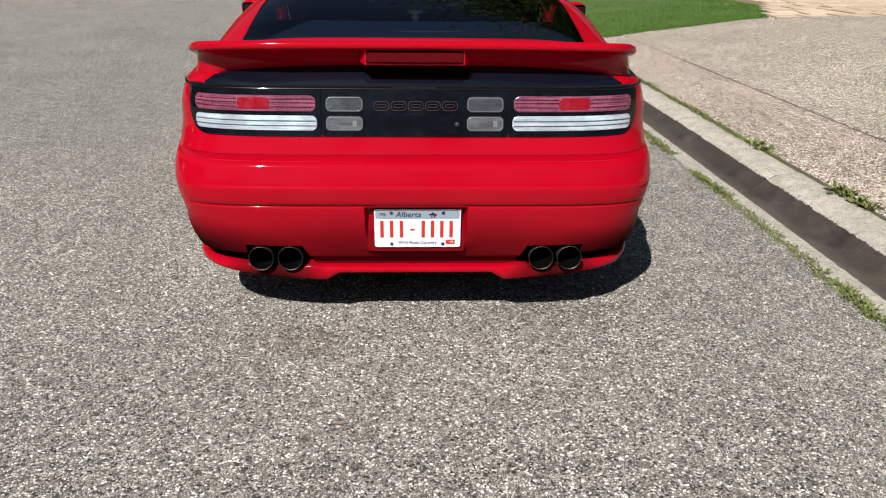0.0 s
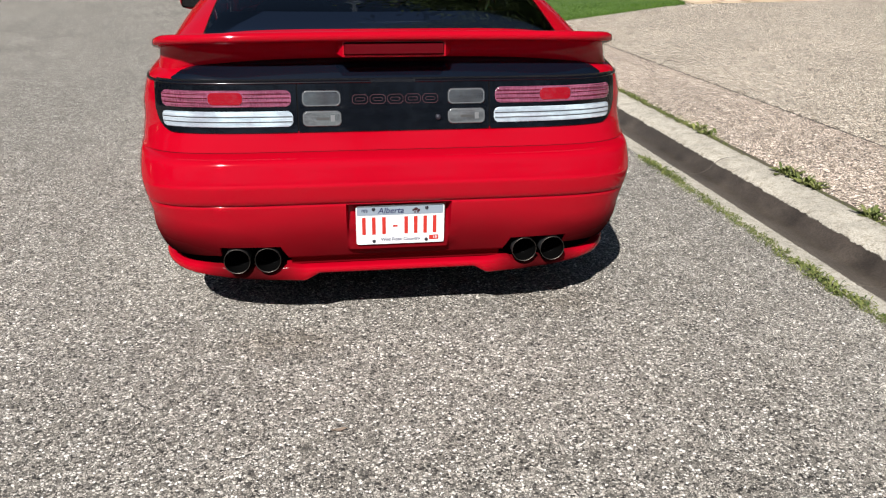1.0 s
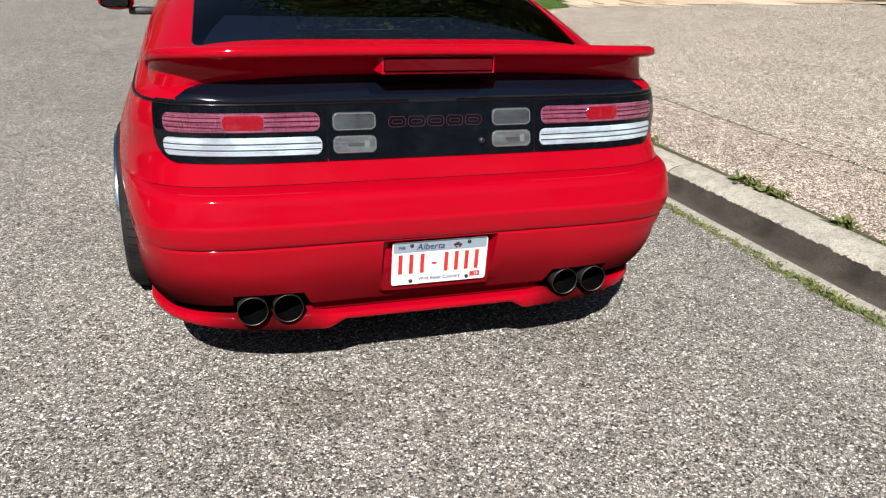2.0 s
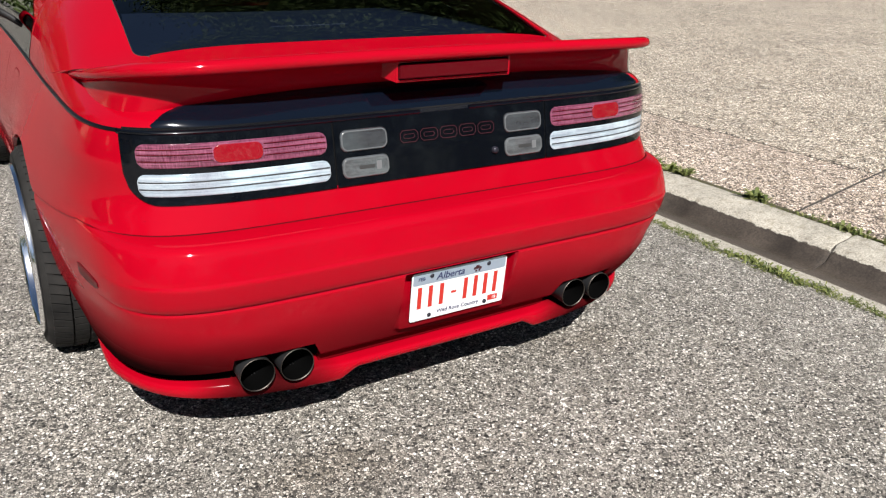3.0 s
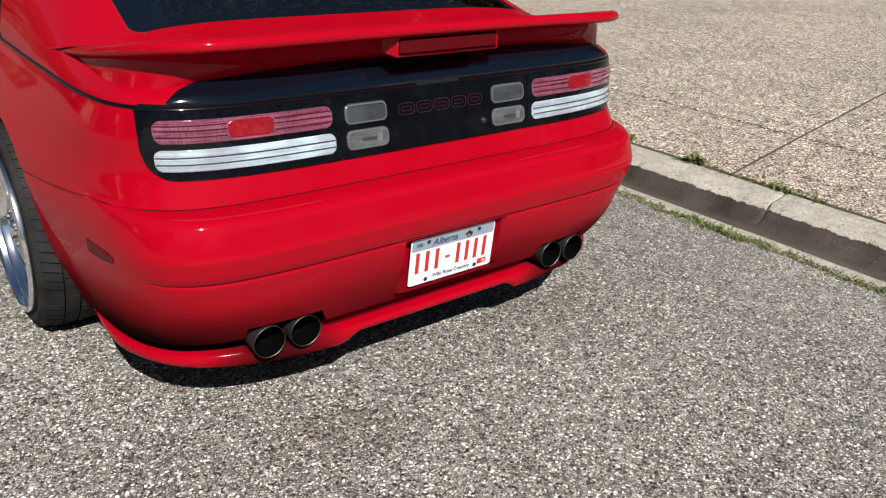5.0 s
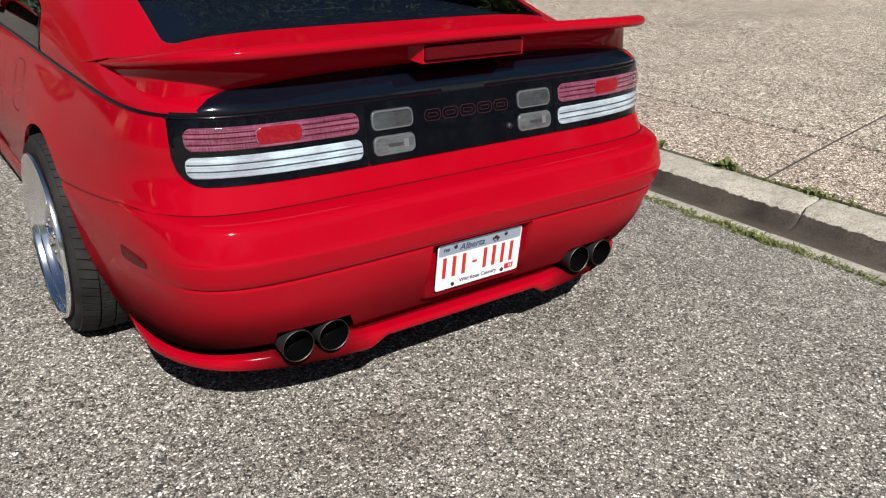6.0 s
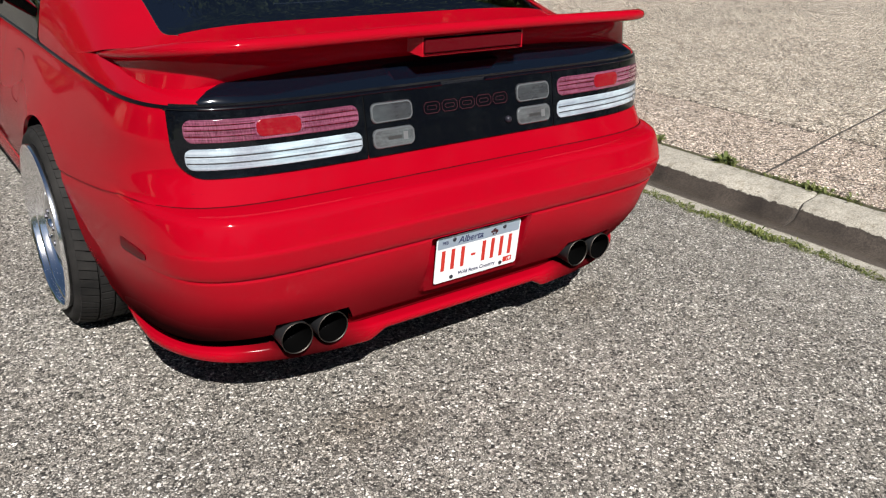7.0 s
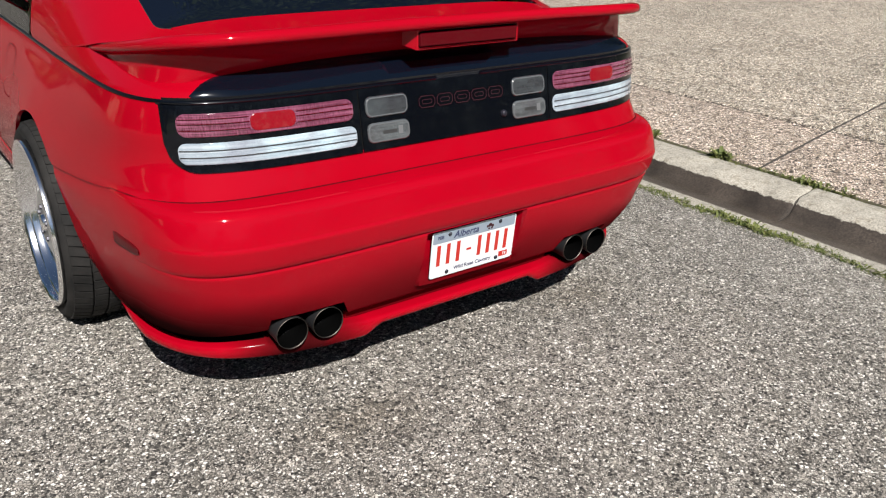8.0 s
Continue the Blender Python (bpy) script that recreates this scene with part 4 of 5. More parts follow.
gv, gf = grid([ring_scaled(f, -0.004) for f in (1.012, 0.97, 0.9, 0.8, 0.65, 0.5, 0.35, 0.2, 0.1, 0.01)], True)
win = part("rear_window", (gv, gf), M_GLASS, hatch, "dark tinted sloping rear window", thick=0.0)
win.visible_shadow = True
part("window_edge", grid([ring_scaled(1.02, -0.006), ring_scaled(0.985, -0.0025)], True), M_SATIN, hatch, "black rubber edge round the window")


# frame sides as strips between the glass and the shoulder
SY = HATCH_Y + list(np.linspace(0.503, 0.56, 10)) + list(np.linspace(0.58, 1.54, 40))
for sg in (-1, 1):
    def inner(y, sg=sg):
        lo = G0 + 0.05
        hi = G1 - 0.05
        cut = 0.0
        if y < lo:
            t = (lo - max(y, G0)) / 0.05
            cut = 0.055 * (1 - math.sqrt(max(0, 1 - t * t)))
        if y > hi:
            t = (min(y, G1) - hi) / 0.05
            cut = 0.055 * (1 - math.sqrt(max(0, 1 - t * t)))
        return sg * (glass_v(min(max(y, G0), G1)) - cut if y > G0 else DECK_V)
    def outer(y, sg=sg):
        # behind 1.24 m the side window takes the lower part
        return sg * (1.0 if y < 1.235 else float(np.interp(y, [1.235, 1.262, 1.30, 1.54], [1.0, 0.80, 0.70, 0.60])))
    ys = SY if sg > 0 else SY
    a, b = (inner, outer) if sg > 0 else (outer, inner)
    part("hatch_side", patch(ys, a, b, 30), M_RED, hatch, thick=0.008)
part("hatch_front", patch([1.438, 1.46, 1.50, 1.54], lambda y: -abs(glass_v(1.44)), lambda y: abs(glass_v(1.44)), 40), M_RED, hatch, thick=0.008)

# roof, screen, bonnet, side windows
for ya, yb, v, nm, mt, lb in ((1.545, 1.66, 0.60, "roof", M_RED, "red roof bar"), (1.665, 2.28, 0.60, "roof_panel", M_BLACK, "dark removable roof glass"), (2.285, 2.40, 0.60, "roof_header", M_RED, "red windscreen header"), (2.405, 3.06, 0.70, "windscreen", M_GLASS, "raked windscreen"), (3.065, 4.18, 1.0, "bonnet", M_RED, "red bonnet")):
    part(nm, patch(np.linspace(ya, yb, 22), lambda y, v=v: -v, lambda y, v=v: v, 50), mt, car, lb, thick=0.008)
for sg in (-1, 1):
    def lo(y, sg=sg):
        return sg * 0.985
    def hi(y, sg=sg):
        return sg * float(np.interp(y, [1.265, 1.30, 1.545, 2.40, 3.06], [0.80, 0.71, 0.61, 0.62, 0.93]))
    a, b = (hi, lo) if sg > 0 else (lo, hi)
    part("side_window", patch(list(np.linspace(1.268, 3.05, 40)), a, b, 16, -0.003), M_SIDE_GLASS, car, "dark side window")
    def rl(y, sg=sg):
        return sg * float(np.interp(y, [1.54, 2.40, 3.06], [0.605, 0.615, 0.92]))
    def rl2(y, sg=sg):
        return sg * float(np.interp(y, [1.54, 2.40, 3.06], [0.56, 0.57, 0.68]))
    a, b = (rl2, rl) if sg > 0 else (rl, rl2)
    part("roof_rail", patch(np.linspace(1.535, 3.06, 40), a, b, 6, 0.002), M_RED, car, thick=0.02)
    sl = [s_of_x(0.874, 0.775) + q for q in np.linspace(0, 2.75, 110)]
    P = []
    for o, dz in ((-0.008, 0.0055), (-0.003, 0.0072), (0.0016, 0.0042), (0.002, -0.0005)):
        P.append([(p[0], p[1], belt_z(p[1]) + dz) for p in (at_s(0.874, sg * q, o) for q in sl)])
    part("belt_moulding", grid([r[::sg] for r in P][::-1]), M_MOULD, car, "black moulding along the shoulder", thick=0.003)

# ---- wing ----
def rail(a, y0, n, th, ye=0.98):
    s, c = math.sin(abs(th)), math.cos(th)
    return math.copysign(a * abs(s) ** (2 / n), th), ye - (ye - y0) * abs(c) ** (2 / n)


def x_at(y, z):
    """Half width of the upper body at height z."""
    h = float(top_c(y)) - belt_z(y)
    f = min(1.0, max(0.0, (z - belt_z(y)) / max(h, 1e-4)))
    return base_x(y) * (1 - f ** float(sect_q(y))) ** (1 / float(sect_p(y)))


crest = hermite([0.03, 0.13, 0.20, 0.43, 0.60, 0.80, 0.98], [1.020, 1.008, 0.996, 0.958, 0.934, 0.905, 0.884])
THS = [math.copysign(math.pi / 2 * abs(t) ** 1.7, t) for t in np.linspace(-1, 1, 141)]
rails = []
for th in THS:
    cx_, cy_ = rail(0.818, 0.030, 7.0, th)
    zc = float(crest(cy_)) + 0.006 * (1 - min(1, abs(cx_) / 0.7) ** 2)
    k = float(np.interp(cy_, [0.13, 0.6, 0.96], [1.0, 0.62, 0.10]))
    ax, ay = rail(0.80, 0.36, 4.5, th)
    px, py = rail(0.80, 0.150, 10.0, th)
    ax = math.copysign(max(abs(ax), x_at(ay, float(crest(ay)) + 0.004)), th)
    px = math.copysign(max(abs(px), x_at(py, float(crest(py)) - 0.030 * k)), th)
    az = z_top(ax, ay) + 0.001
    pz = z_top(px, py) - 0.004
    ux, uy = rail(0.795, 0.112, 7.5, th)
    bx, by = rail(0.808, 0.052, 7.0, th)
    # on the flanks the underside runs down as a hollow wall to the shoulder
    w = float(np.clip((cy_ - 0.05) / 0.16, 0, 1))
    wx = 0.955 * base_x(py)
    px = px * (1 - w) + math.copysign(wx, th) * w
    pz = z_top(px, py) - 0.004
    ux = ux * (1 - w) + w * math.copysign(min(abs(bx), wx) - 0.004, th)
    sec = [(ax, ay, az), ((ax + bx) / 2, (ay + by) / 2, az + (zc + 0.016 * k - az) * 0.56), (bx, by, zc + 0.016 * k), (cx_ * 0.997, cy_ + 0.004, zc + 0.012 * k), (cx_, cy_, zc + 0.003 * k), (cx_ * 0.999, cy_ + 0.001, zc - 0.008 * k), (bx * 0.998, by - 0.006, zc - 0.016 * k), (ux * 0.6 + bx * 0.4, uy * 0.6 + by * 0.4, zc - 0.021 * k), (ux, uy, zc - 0.026 * k), (ux * 0.65 + px * 0.35, uy * 0.65 + py * 0.35, pz + (zc - 0.026 * k - pz) * 0.45), (px, py, pz)]
    # the ends of the wing sink into the hatch
    e = float(np.clip((cy_ - 0.70) / 0.26, 0, 1)) ** 2
    sec = [tuple(np.array(q) * (1 - e) + np.array((cx_ * 0.985, q[1], zc - 0.004)) * e) for q in sec]
    rails.append(sec)
P = np.array(rails).transpose(1, 0, 2)
wing = part("wing", grid(P[::-1]), M_RED, car, "red wrap-around rear wing")
# third brake lamp in its tapered housing
def hull(x0, x1, xt0, xt1, yb, yf, z0, z1):
    v = [(x0, yf, z0), (x1, yf, z0), (x1, yf, z1), (x0, yf, z1), (xt0, yb, z0 + 0.010), (xt1, yb, z0 + 0.010), (xt1, yb, z1), (xt0, yb, z1)]
    return v, [(0, 1, 2, 3), (1, 5, 6, 2), (4, 0, 3, 7), (3, 2, 6, 7), (4, 5, 1, 0)]
part("lamp_housing", hull(-0.168, 0.168, -0.190, 0.190, 0.086, 0.052, 0.960, 1.010), M_RED, wing, "red housing of the high brake lamp", smooth=False)
part("lamp_seal", box(-0.166, 0.166, 0.0495, 0.06, 0.9625, 1.0085, 0.005), M_SOOT_BLACK, wing, "black seal round the brake lamp", smooth=False)
part("brake_lamp", box(-0.1645, 0.1645, 0.047, 0.06, 0.9645, 1.0065, 0.006), M_LENS_DARKRED, wing, "dark red high brake lamp", smooth=False)

# ---- tail lamps ----
def tail_piece(s0, s1, z0, z1, out, n=40, m=10, round_out=0):
    """Sheet on the tail panel; round_out rounds the lower outer corner."""
    P = []
    for z in np.linspace(z0, z1, m):
        row = []
        for t in np.linspace(0, 1, n):
            s = s0 + (s1 - s0) * t
            zz = z
            if round_out:
                d = (abs(s) - (max(abs(s0), abs(s1)) - 0.075)) / 0.075
                if d > 0:
                    lowest = z0 + 0.07 * (1 - math.sqrt(max(0, 1 - d * d)))
                    zz = lowest + (z1 - lowest) * (z - z0) / (z1 - z0)
            row.append(at_s(zz, s, out))
        P.append(row)
    return grid(P)


def stadium(s0, s1, z0, z1, r, out, dome=0.003, n=9):
    """Rounded lens on the tail panel: outline, bevel and slightly domed face."""
    pts = []
    for cs, cz, a0 in ((s1 - r, z0 + r, -90), (s1 - r, z1 - r, 0), (s0 + r, z1 - r, 90), (s0 + r, z0 + r, 180)):
        pts += [(cs + r * math.cos(radians(a0 + t)), cz + r * math.sin(radians(a0 + t))) for t in np.linspace(0, 90, n)]
    # extra points along the long sides so the lens follows the panel's curve
    full = []
    for (a, b), (c, d) in zip(pts, pts[1:] + pts[:1]):
        k = max(1, int(abs(c - a) / 0.03))
        full += [(a + (c - a) * t / k, b + (d - b) * t / k) for t in range(k)]
    cs, cz = (s0 + s1) / 2, (z0 + z1) / 2
    P = []
    for f, o in ((1.0, 0.0), (1.0, 0.6), (0.985, 1.0)):
        P.append([at_s(cz + (z - cz) * (f if f == 1 else 0.93), cs + (s - cs) * f, out + dome * o) for s, z in full])
    v, q = grid(P, True)
    # face: close with strips across, left to right
    n_ = len(full)
    base = 2 * n_
    lo = sorted([i for i in range(n_) if full[i][1] < cz], key=lambda i: full[i][0])
    hi = sorted([i for i in range(n_) if full[i][1] >= cz], key=lambda i: full[i][0])
    i = j = 0
    while i < len(lo) - 1 or j < len(hi) - 1:
        if j >= len(hi) - 1 or (i < len(lo) - 1 and full[lo[i + 1]][0] <= full[hi[j + 1]][0]):
            q.append((base + lo[i], base + lo[i + 1], base + hi[j]))
            i += 1
        else:
            q.append((base + lo[i], base + hi[j + 1], base + hi[j]))
            j += 1
    return v, q


def stadium_ring(s0, s1, z0, z1, r, w, out):
    """Rounded band just inside the edge of a small lamp, slightly proud of it."""
    rows = []
    for d, o in ((0.0, 0.0), (w * 0.35, 0.0012), (w, 0.0004)):
        q = max(r - d, 0.003)
        ring = []
        for cs, cz, a0 in ((s1 - d - q, z0 + d + q, -90), (s1 - d - q, z1 - d - q, 0), (s0 + d + q, z1 - d - q, 90), (s0 + d + q, z0 + d + q, 180)):
            ring += [at_s(cz + q * math.sin(radians(a0 + t)), cs + q * math.cos(radians(a0 + t)), out + o) for t in np.linspace(0, 90, 7)]
        rows.append(ring)
    return grid(rows[::-1], True)


PANEL_Z0, PANEL_Z1, PANEL_S = 0.7155, 0.8705, s_of_x(0.80, 0.789)
for sg in (-1, 1):
    S = lambda x: sg * s_of_x(0.80, x)
    lo, hi = sorted((sg * 0.3245, sg * PANEL_S))
    lamp = part("tail_lamp", tail_piece(lo, hi, PANEL_Z0, PANEL_Z1, 0.005, 60, 14, 1), M_BLACK, car, "wide black tail lamp unit with ribbed lenses", thick=0.005)
    a, b = sorted((S(0.342), S(0.762)))
    part("upper_lens", stadium(a, b, 0.799, 0.852, 0.021, 0.0055), M_LENS_RED, lamp, "smoked pink-red ribbed lens", smooth=False)
    part("lower_lens", stadium(a - 0.004, b + 0.004, 0.735, 0.785, 0.019, 0.0055), M_LENS_CLEAR, lamp, "silvery clear ribbed lens", smooth=False)
    a2, b2 = sorted((S(0.499), S(0.609)))
    part("reflector", stadium(a2, b2, 0.806, 0.846, 0.016, 0.0085, 0.002), M_LENS_BLOCK, lamp, "bright red reflector block", smooth=False)
    for z in (0.752, 0.768):
        part("lens_line", tail_piece(a - 0.001, b + 0.001, z - 0.0012, z + 0.0012, 0.0108, 40, 2), M_SATIN, lamp, "thin dark line across the lens")
    for z in (0.8145, 0.829, 0.8405):
        for u, w in ((a + 0.004, a2 - 0.002), (b2 + 0.002, b - 0.004)):
            part("lens_rib", tail_piece(u, w, z - 0.0008, z + 0.0008, 0.0108, 24, 2), M_LENS_DARKRED, lamp)
garnish = part("garnish", tail_piece(-0.3205, 0.3205, PANEL_Z0, PANEL_Z1, 0.005, 40, 8), M_BLACK, car, "black centre panel between the tail lamps", thick=0.005)
for sg in (-1, 1):
    for z0, z1 in ((0.798, 0.850), (0.734, 0.784)):
        a, b = sorted((sg * 0.179, sg * 0.307))
        rl_ = part("small_lamp", stadium(a, b, z0, z1, 0.017, 0.0055, 0.004), M_LENS_GREY if z0 > 0.75 else M_LENS_PALE, garnish, "small grey rounded lamp", smooth=False)
        # The highlight along the bevelled lens edge is put into a paler ring.
        part("rim_highlight", stadium_ring(a + 0.002, b - 0.002, z0 + 0.002, z1 - 0.002, 0.016, 0.0034, 0.0096), M_RIM_HIGHLIGHT, rl_, "pale ring painted as the highlight on the lens bevel")
        if z0 < 0.75:
            part("bulb_slot", tail_piece(a + 0.045, b - 0.040, z0 + 0.020, z1 - 0.021, 0.0101, 4, 3), M_SATIN, rl_, "dark slot in front of the bulb")
            part("bulb", tail_piece(b - 0.036, b - 0.022, z0 + 0.015, z1 - 0.014, 0.0102, 3, 3), M_BULB, rl_, "pale bulb")
part("panel_backing", tail_piece(-PANEL_S + 0.10, PANEL_S - 0.10, PANEL_Z0 + 0.006, PANEL_Z1, 0.002, 90, 6), M_UNDER, car, "dark gap behind the lamp units")


# badge: five outlined plain blocks with cut corners
def outline_block(s0, s1, z0, z1, w, out, c=0.008):
    def ring(d):
        a, b, e, g, k = s0 + d, s1 - d, z0 + d, z1 - d, c - d * 0.5
        return [(a + k, e), (b - k, e), (b, e + k), (b, g - k), (b - k, g), (a + k, g), (a, g - k), (a, e + k)]
    return grid([[at_s(z, s, out) for s, z in ring(d)] for d in (0.0, w)], True)


for k in range(5):
    s0 = -0.142 + k * 0.0590
    block = part("badge_block", outline_block(s0, s0 + 0.053, 0.803, 0.834, 0.0017, 0.0062), M_BADGE, garnish, "thin red outlined badge block", smooth=False)
    part("badge_core", outline_block(s0 + 0.010, s0 + 0.043, 0.8125, 0.8245, 0.0014, 0.0062, 0.004), M_BADGE, block, smooth=False)
lock = part("lock", moved(lathe([(-0.0065, 0.0001), (-0.0065, 0.006), (-0.004, 0.009), (0.004, 0.010)], "y", 20), 0.146, 0.064, 0.756), M_BOLT, garnish, "round key lock")
# beads along the lower edge of the hatch
for a, b in ((-0.79, -0.079), (0.071, 0.79)):
    sa, sb = math.copysign(s_of_x(0.875, abs(a)), a), math.copysign(s_of_x(0.875, abs(b)), b)
    fade = lambda s: min(1.0, 0.45 + max(0.0, max(abs(sa), abs(sb)) - abs(s)) / 0.16)
    P = [[at_s(0.875, s, o * fade(s))[:2] + (z,) for s in np.linspace(sa, sb, 60)] for o, z in ((0.003, 0.868), (0.006, 0.8708), (0.0078, 0.8745), (0.006, 0.8785), (0.0, 0.8815))]
    part("hatch_bead", grid(P), M_BLACK, hatch, "glossy black bead along the hatch edge", thick=0.003)
part("bead_gap", grid([[at_s(0.875, s, o)[:2] + (z,) for s in np.linspace(-0.081, 0.073, 8)] for o, z in ((0.001, 0.866), (0.003, 0.872), (0.003, 0.881), (-0.004, 0.885))]), M_TRIM, hatch, "dark latch recess", thick=0.003)
part("hatch_gap", grid([[at_s(0.872, s, 0.0012)[:2] + (z,) for s in np.linspace(-0.80, 0.80, 60)] for z in (0.862, 0.8865)]), M_BLACK, car, "dark gap under the hatch")

# ---- licence plate ----
PY0, PY1, PZ0, PZ1, PX0, PX1 = 0.0145, 0.0, 0.325, 0.470, -0.1445, 0.1605


def plate_pt(x, z, lift=0.0):
    return (x, PY0 + (PY1 - PY0) * (z - PZ0) / (PZ1 - PZ0) - lift, z)


def plate_rect(x0, x1, z0, z1, lift, r=0.0, n=5):
    pts = []
    if r:
        for cx_, cz_, a0 in ((x1 - r, z0 + r, -90), (x1 - r, z1 - r, 0), (x0 + r, z1 - r, 90), (x0 + r, z0 + r, 180)):
            pts += [(cx_ + r * math.cos(radians(a0 + t)), cz_ + r * math.sin(radians(a0 + t))) for t in np.linspace(0, 90, n)]
    else:
        pts = [(x0, z0), (x1, z0), (x1, z1), (x0, z1)]
    k = len(pts)
    v = [plate_pt(x, z, lift) for x, z in pts] + [plate_pt(x, z, lift - 0.0015) for x, z in pts]
    f = [tuple(range(k))] + [(i, i + k, (i + 1) % k + k, (i + 1) % k) for i in range(k)]
    return v, f


plate = part("licence_plate", plate_rect(PX0, PX1, PZ0, PZ1, 0.002, 0.008), M_PLATE, car, "white licence plate with red characters and blue words", smooth=False)
part("plate_band", plate_rect(PX0 + 0.004, PX1 - 0.004, 0.434, 0.4665, 0.0026, 0.005), M_PLATE_BAND, plate, "grey-blue band along the top", smooth=False)
# the registration is shown as plain bars
for x in ((-0.118, -0.084, -0.049, None, 0.028, 0.061, 0.094, 0.127)):
    if x is None:
        part("plate_bar", plate_rect(-0.018, -0.002, 0.389, 0.396, 0.0028), M_PLATE_RED, plate, smooth=False)
    else:
        part("plate_bar", plate_rect(x - 0.0062, x + 0.0062, 0.362, 0.427, 0.0028), M_PLATE_RED, plate, smooth=False)
part("plate_sticker", plate_rect(0.108, 0.141, 0.336, 0.353, 0.0028), M_PLATE_RED, plate, "small red sticker", smooth=False)
for x, z in ((-0.084, 0.457), (0.099, 0.457), (-0.084, 0.337), (0.098, 0.337)):
    a = plate_pt(x, z, 0.004)
    part("plate_bolt", moved(lathe([(-0.002, 0.0002), (-0.002, 0.004), (0.0, 0.0062), (0.004, 0.0062)], "y", 14), *a), M_BOLT, plate, "dark bolt")


def words(body_text, x, z, size, mat, parent, shear=0.0):
    cu = bpy.data.curves.new("lettering", "FONT")
    cu.body, cu.size, cu.align_x, cu.shear, cu.extrude = body_text, size, "CENTER", shear, 0.0003
    cu.offset = size * 0.006
    tmp = bpy.data.objects.new("lettering", cu)
    scene.collection.objects.link(tmp)
    bpy.context.view_layer.update()
    me = bpy.data.meshes.new_from_object(tmp.evaluated_get(bpy.context.evaluated_depsgraph_get()))
    bpy.data.objects.remove(tmp)
    me.materials.clear()
    me.materials.append(mat)
    ob = new("lettering", me)
    ob.parent = parent
    tilt = math.atan2(PY1 - PY0, PZ1 - PZ0)
    ob.matrix_local = Matrix.Translation(plate_pt(x, z, 0.0032)) @ Matrix.Rotation(math.pi / 2 - tilt, 4, "X")
    return ob


words("Alberta", -0.025, 0.4415, 0.0295, M_PLATE_BLUE, plate, 0.2)
words("Wild Rose Country", 0.008, 0.337, 0.0172, M_PLATE_BLUE, plate)
words("FEB", -0.115, 0.447, 0.014, M_PLATE_BLUE, plate)
words("19", 0.128, 0.3395, 0.0145, M_PLATE, plate)
part("plate_motif", join(*[plate_rect(0.062 + dx - r, 0.062 + dx + r, 0.449 + dz - r, 0.449 + dz + r, 0.003 + 0.0002 * i, r * 0.9) for i, (dx, dz, r) in enumerate(((0, 0.004, 0.006), (-0.009, 0.001, 0.004), (0.009, 0.0, 0.0045), (-0.004, -0.007, 0.003), (0.006, -0.006, 0.003)))]), M_BADGE, plate, "small printed flower motif", smooth=False)

# ---- tail pipes ----
for sg in (-1, 1):
    silencer = part("silencer", moved(lathe([(0.30, 0.001), (0.30, 0.09), (0.34, 0.10), (0.62, 0.10), (0.66, 0.09), (0.66, 0.001)], "y", 28), sg * 0.50, 0, 0.28), M_SATIN, car, "dark exhaust silencer")
    for x in ((0.453, 0.558) if sg < 0 else (0.460, 0.564)):
        pipe = part("tail_pipe", moved(lathe([(0.32, 0.040), (0.10, 0.042), (0.060, 0.0444), (0.052, 0.0450), (0.0495, 0.0444), (0.052, 0.0430)], "y", 40), sg * x, -0.011, 0.271), M_PIPE, car, "black chrome tail pipe")
        part("pipe_edge", moved(lathe([(0.0515, 0.0453), (0.0485, 0.0447), (0.0485, 0.0439), (0.0515, 0.0426)], "y", 40), sg * x, -0.011, 0.271), M_PIPE_EDGE, pipe, "worn bright edge of the pipe")
        part("soot_plug", moved(lathe([(0.16, 0.0001), (0.16, 0.0420), (0.085, 0.0414), (0.0520, 0.0430)], "y", 32), sg * x, -0.011, 0.271), M_SOOT_BLACK, pipe, "sooty inside of the pipe")


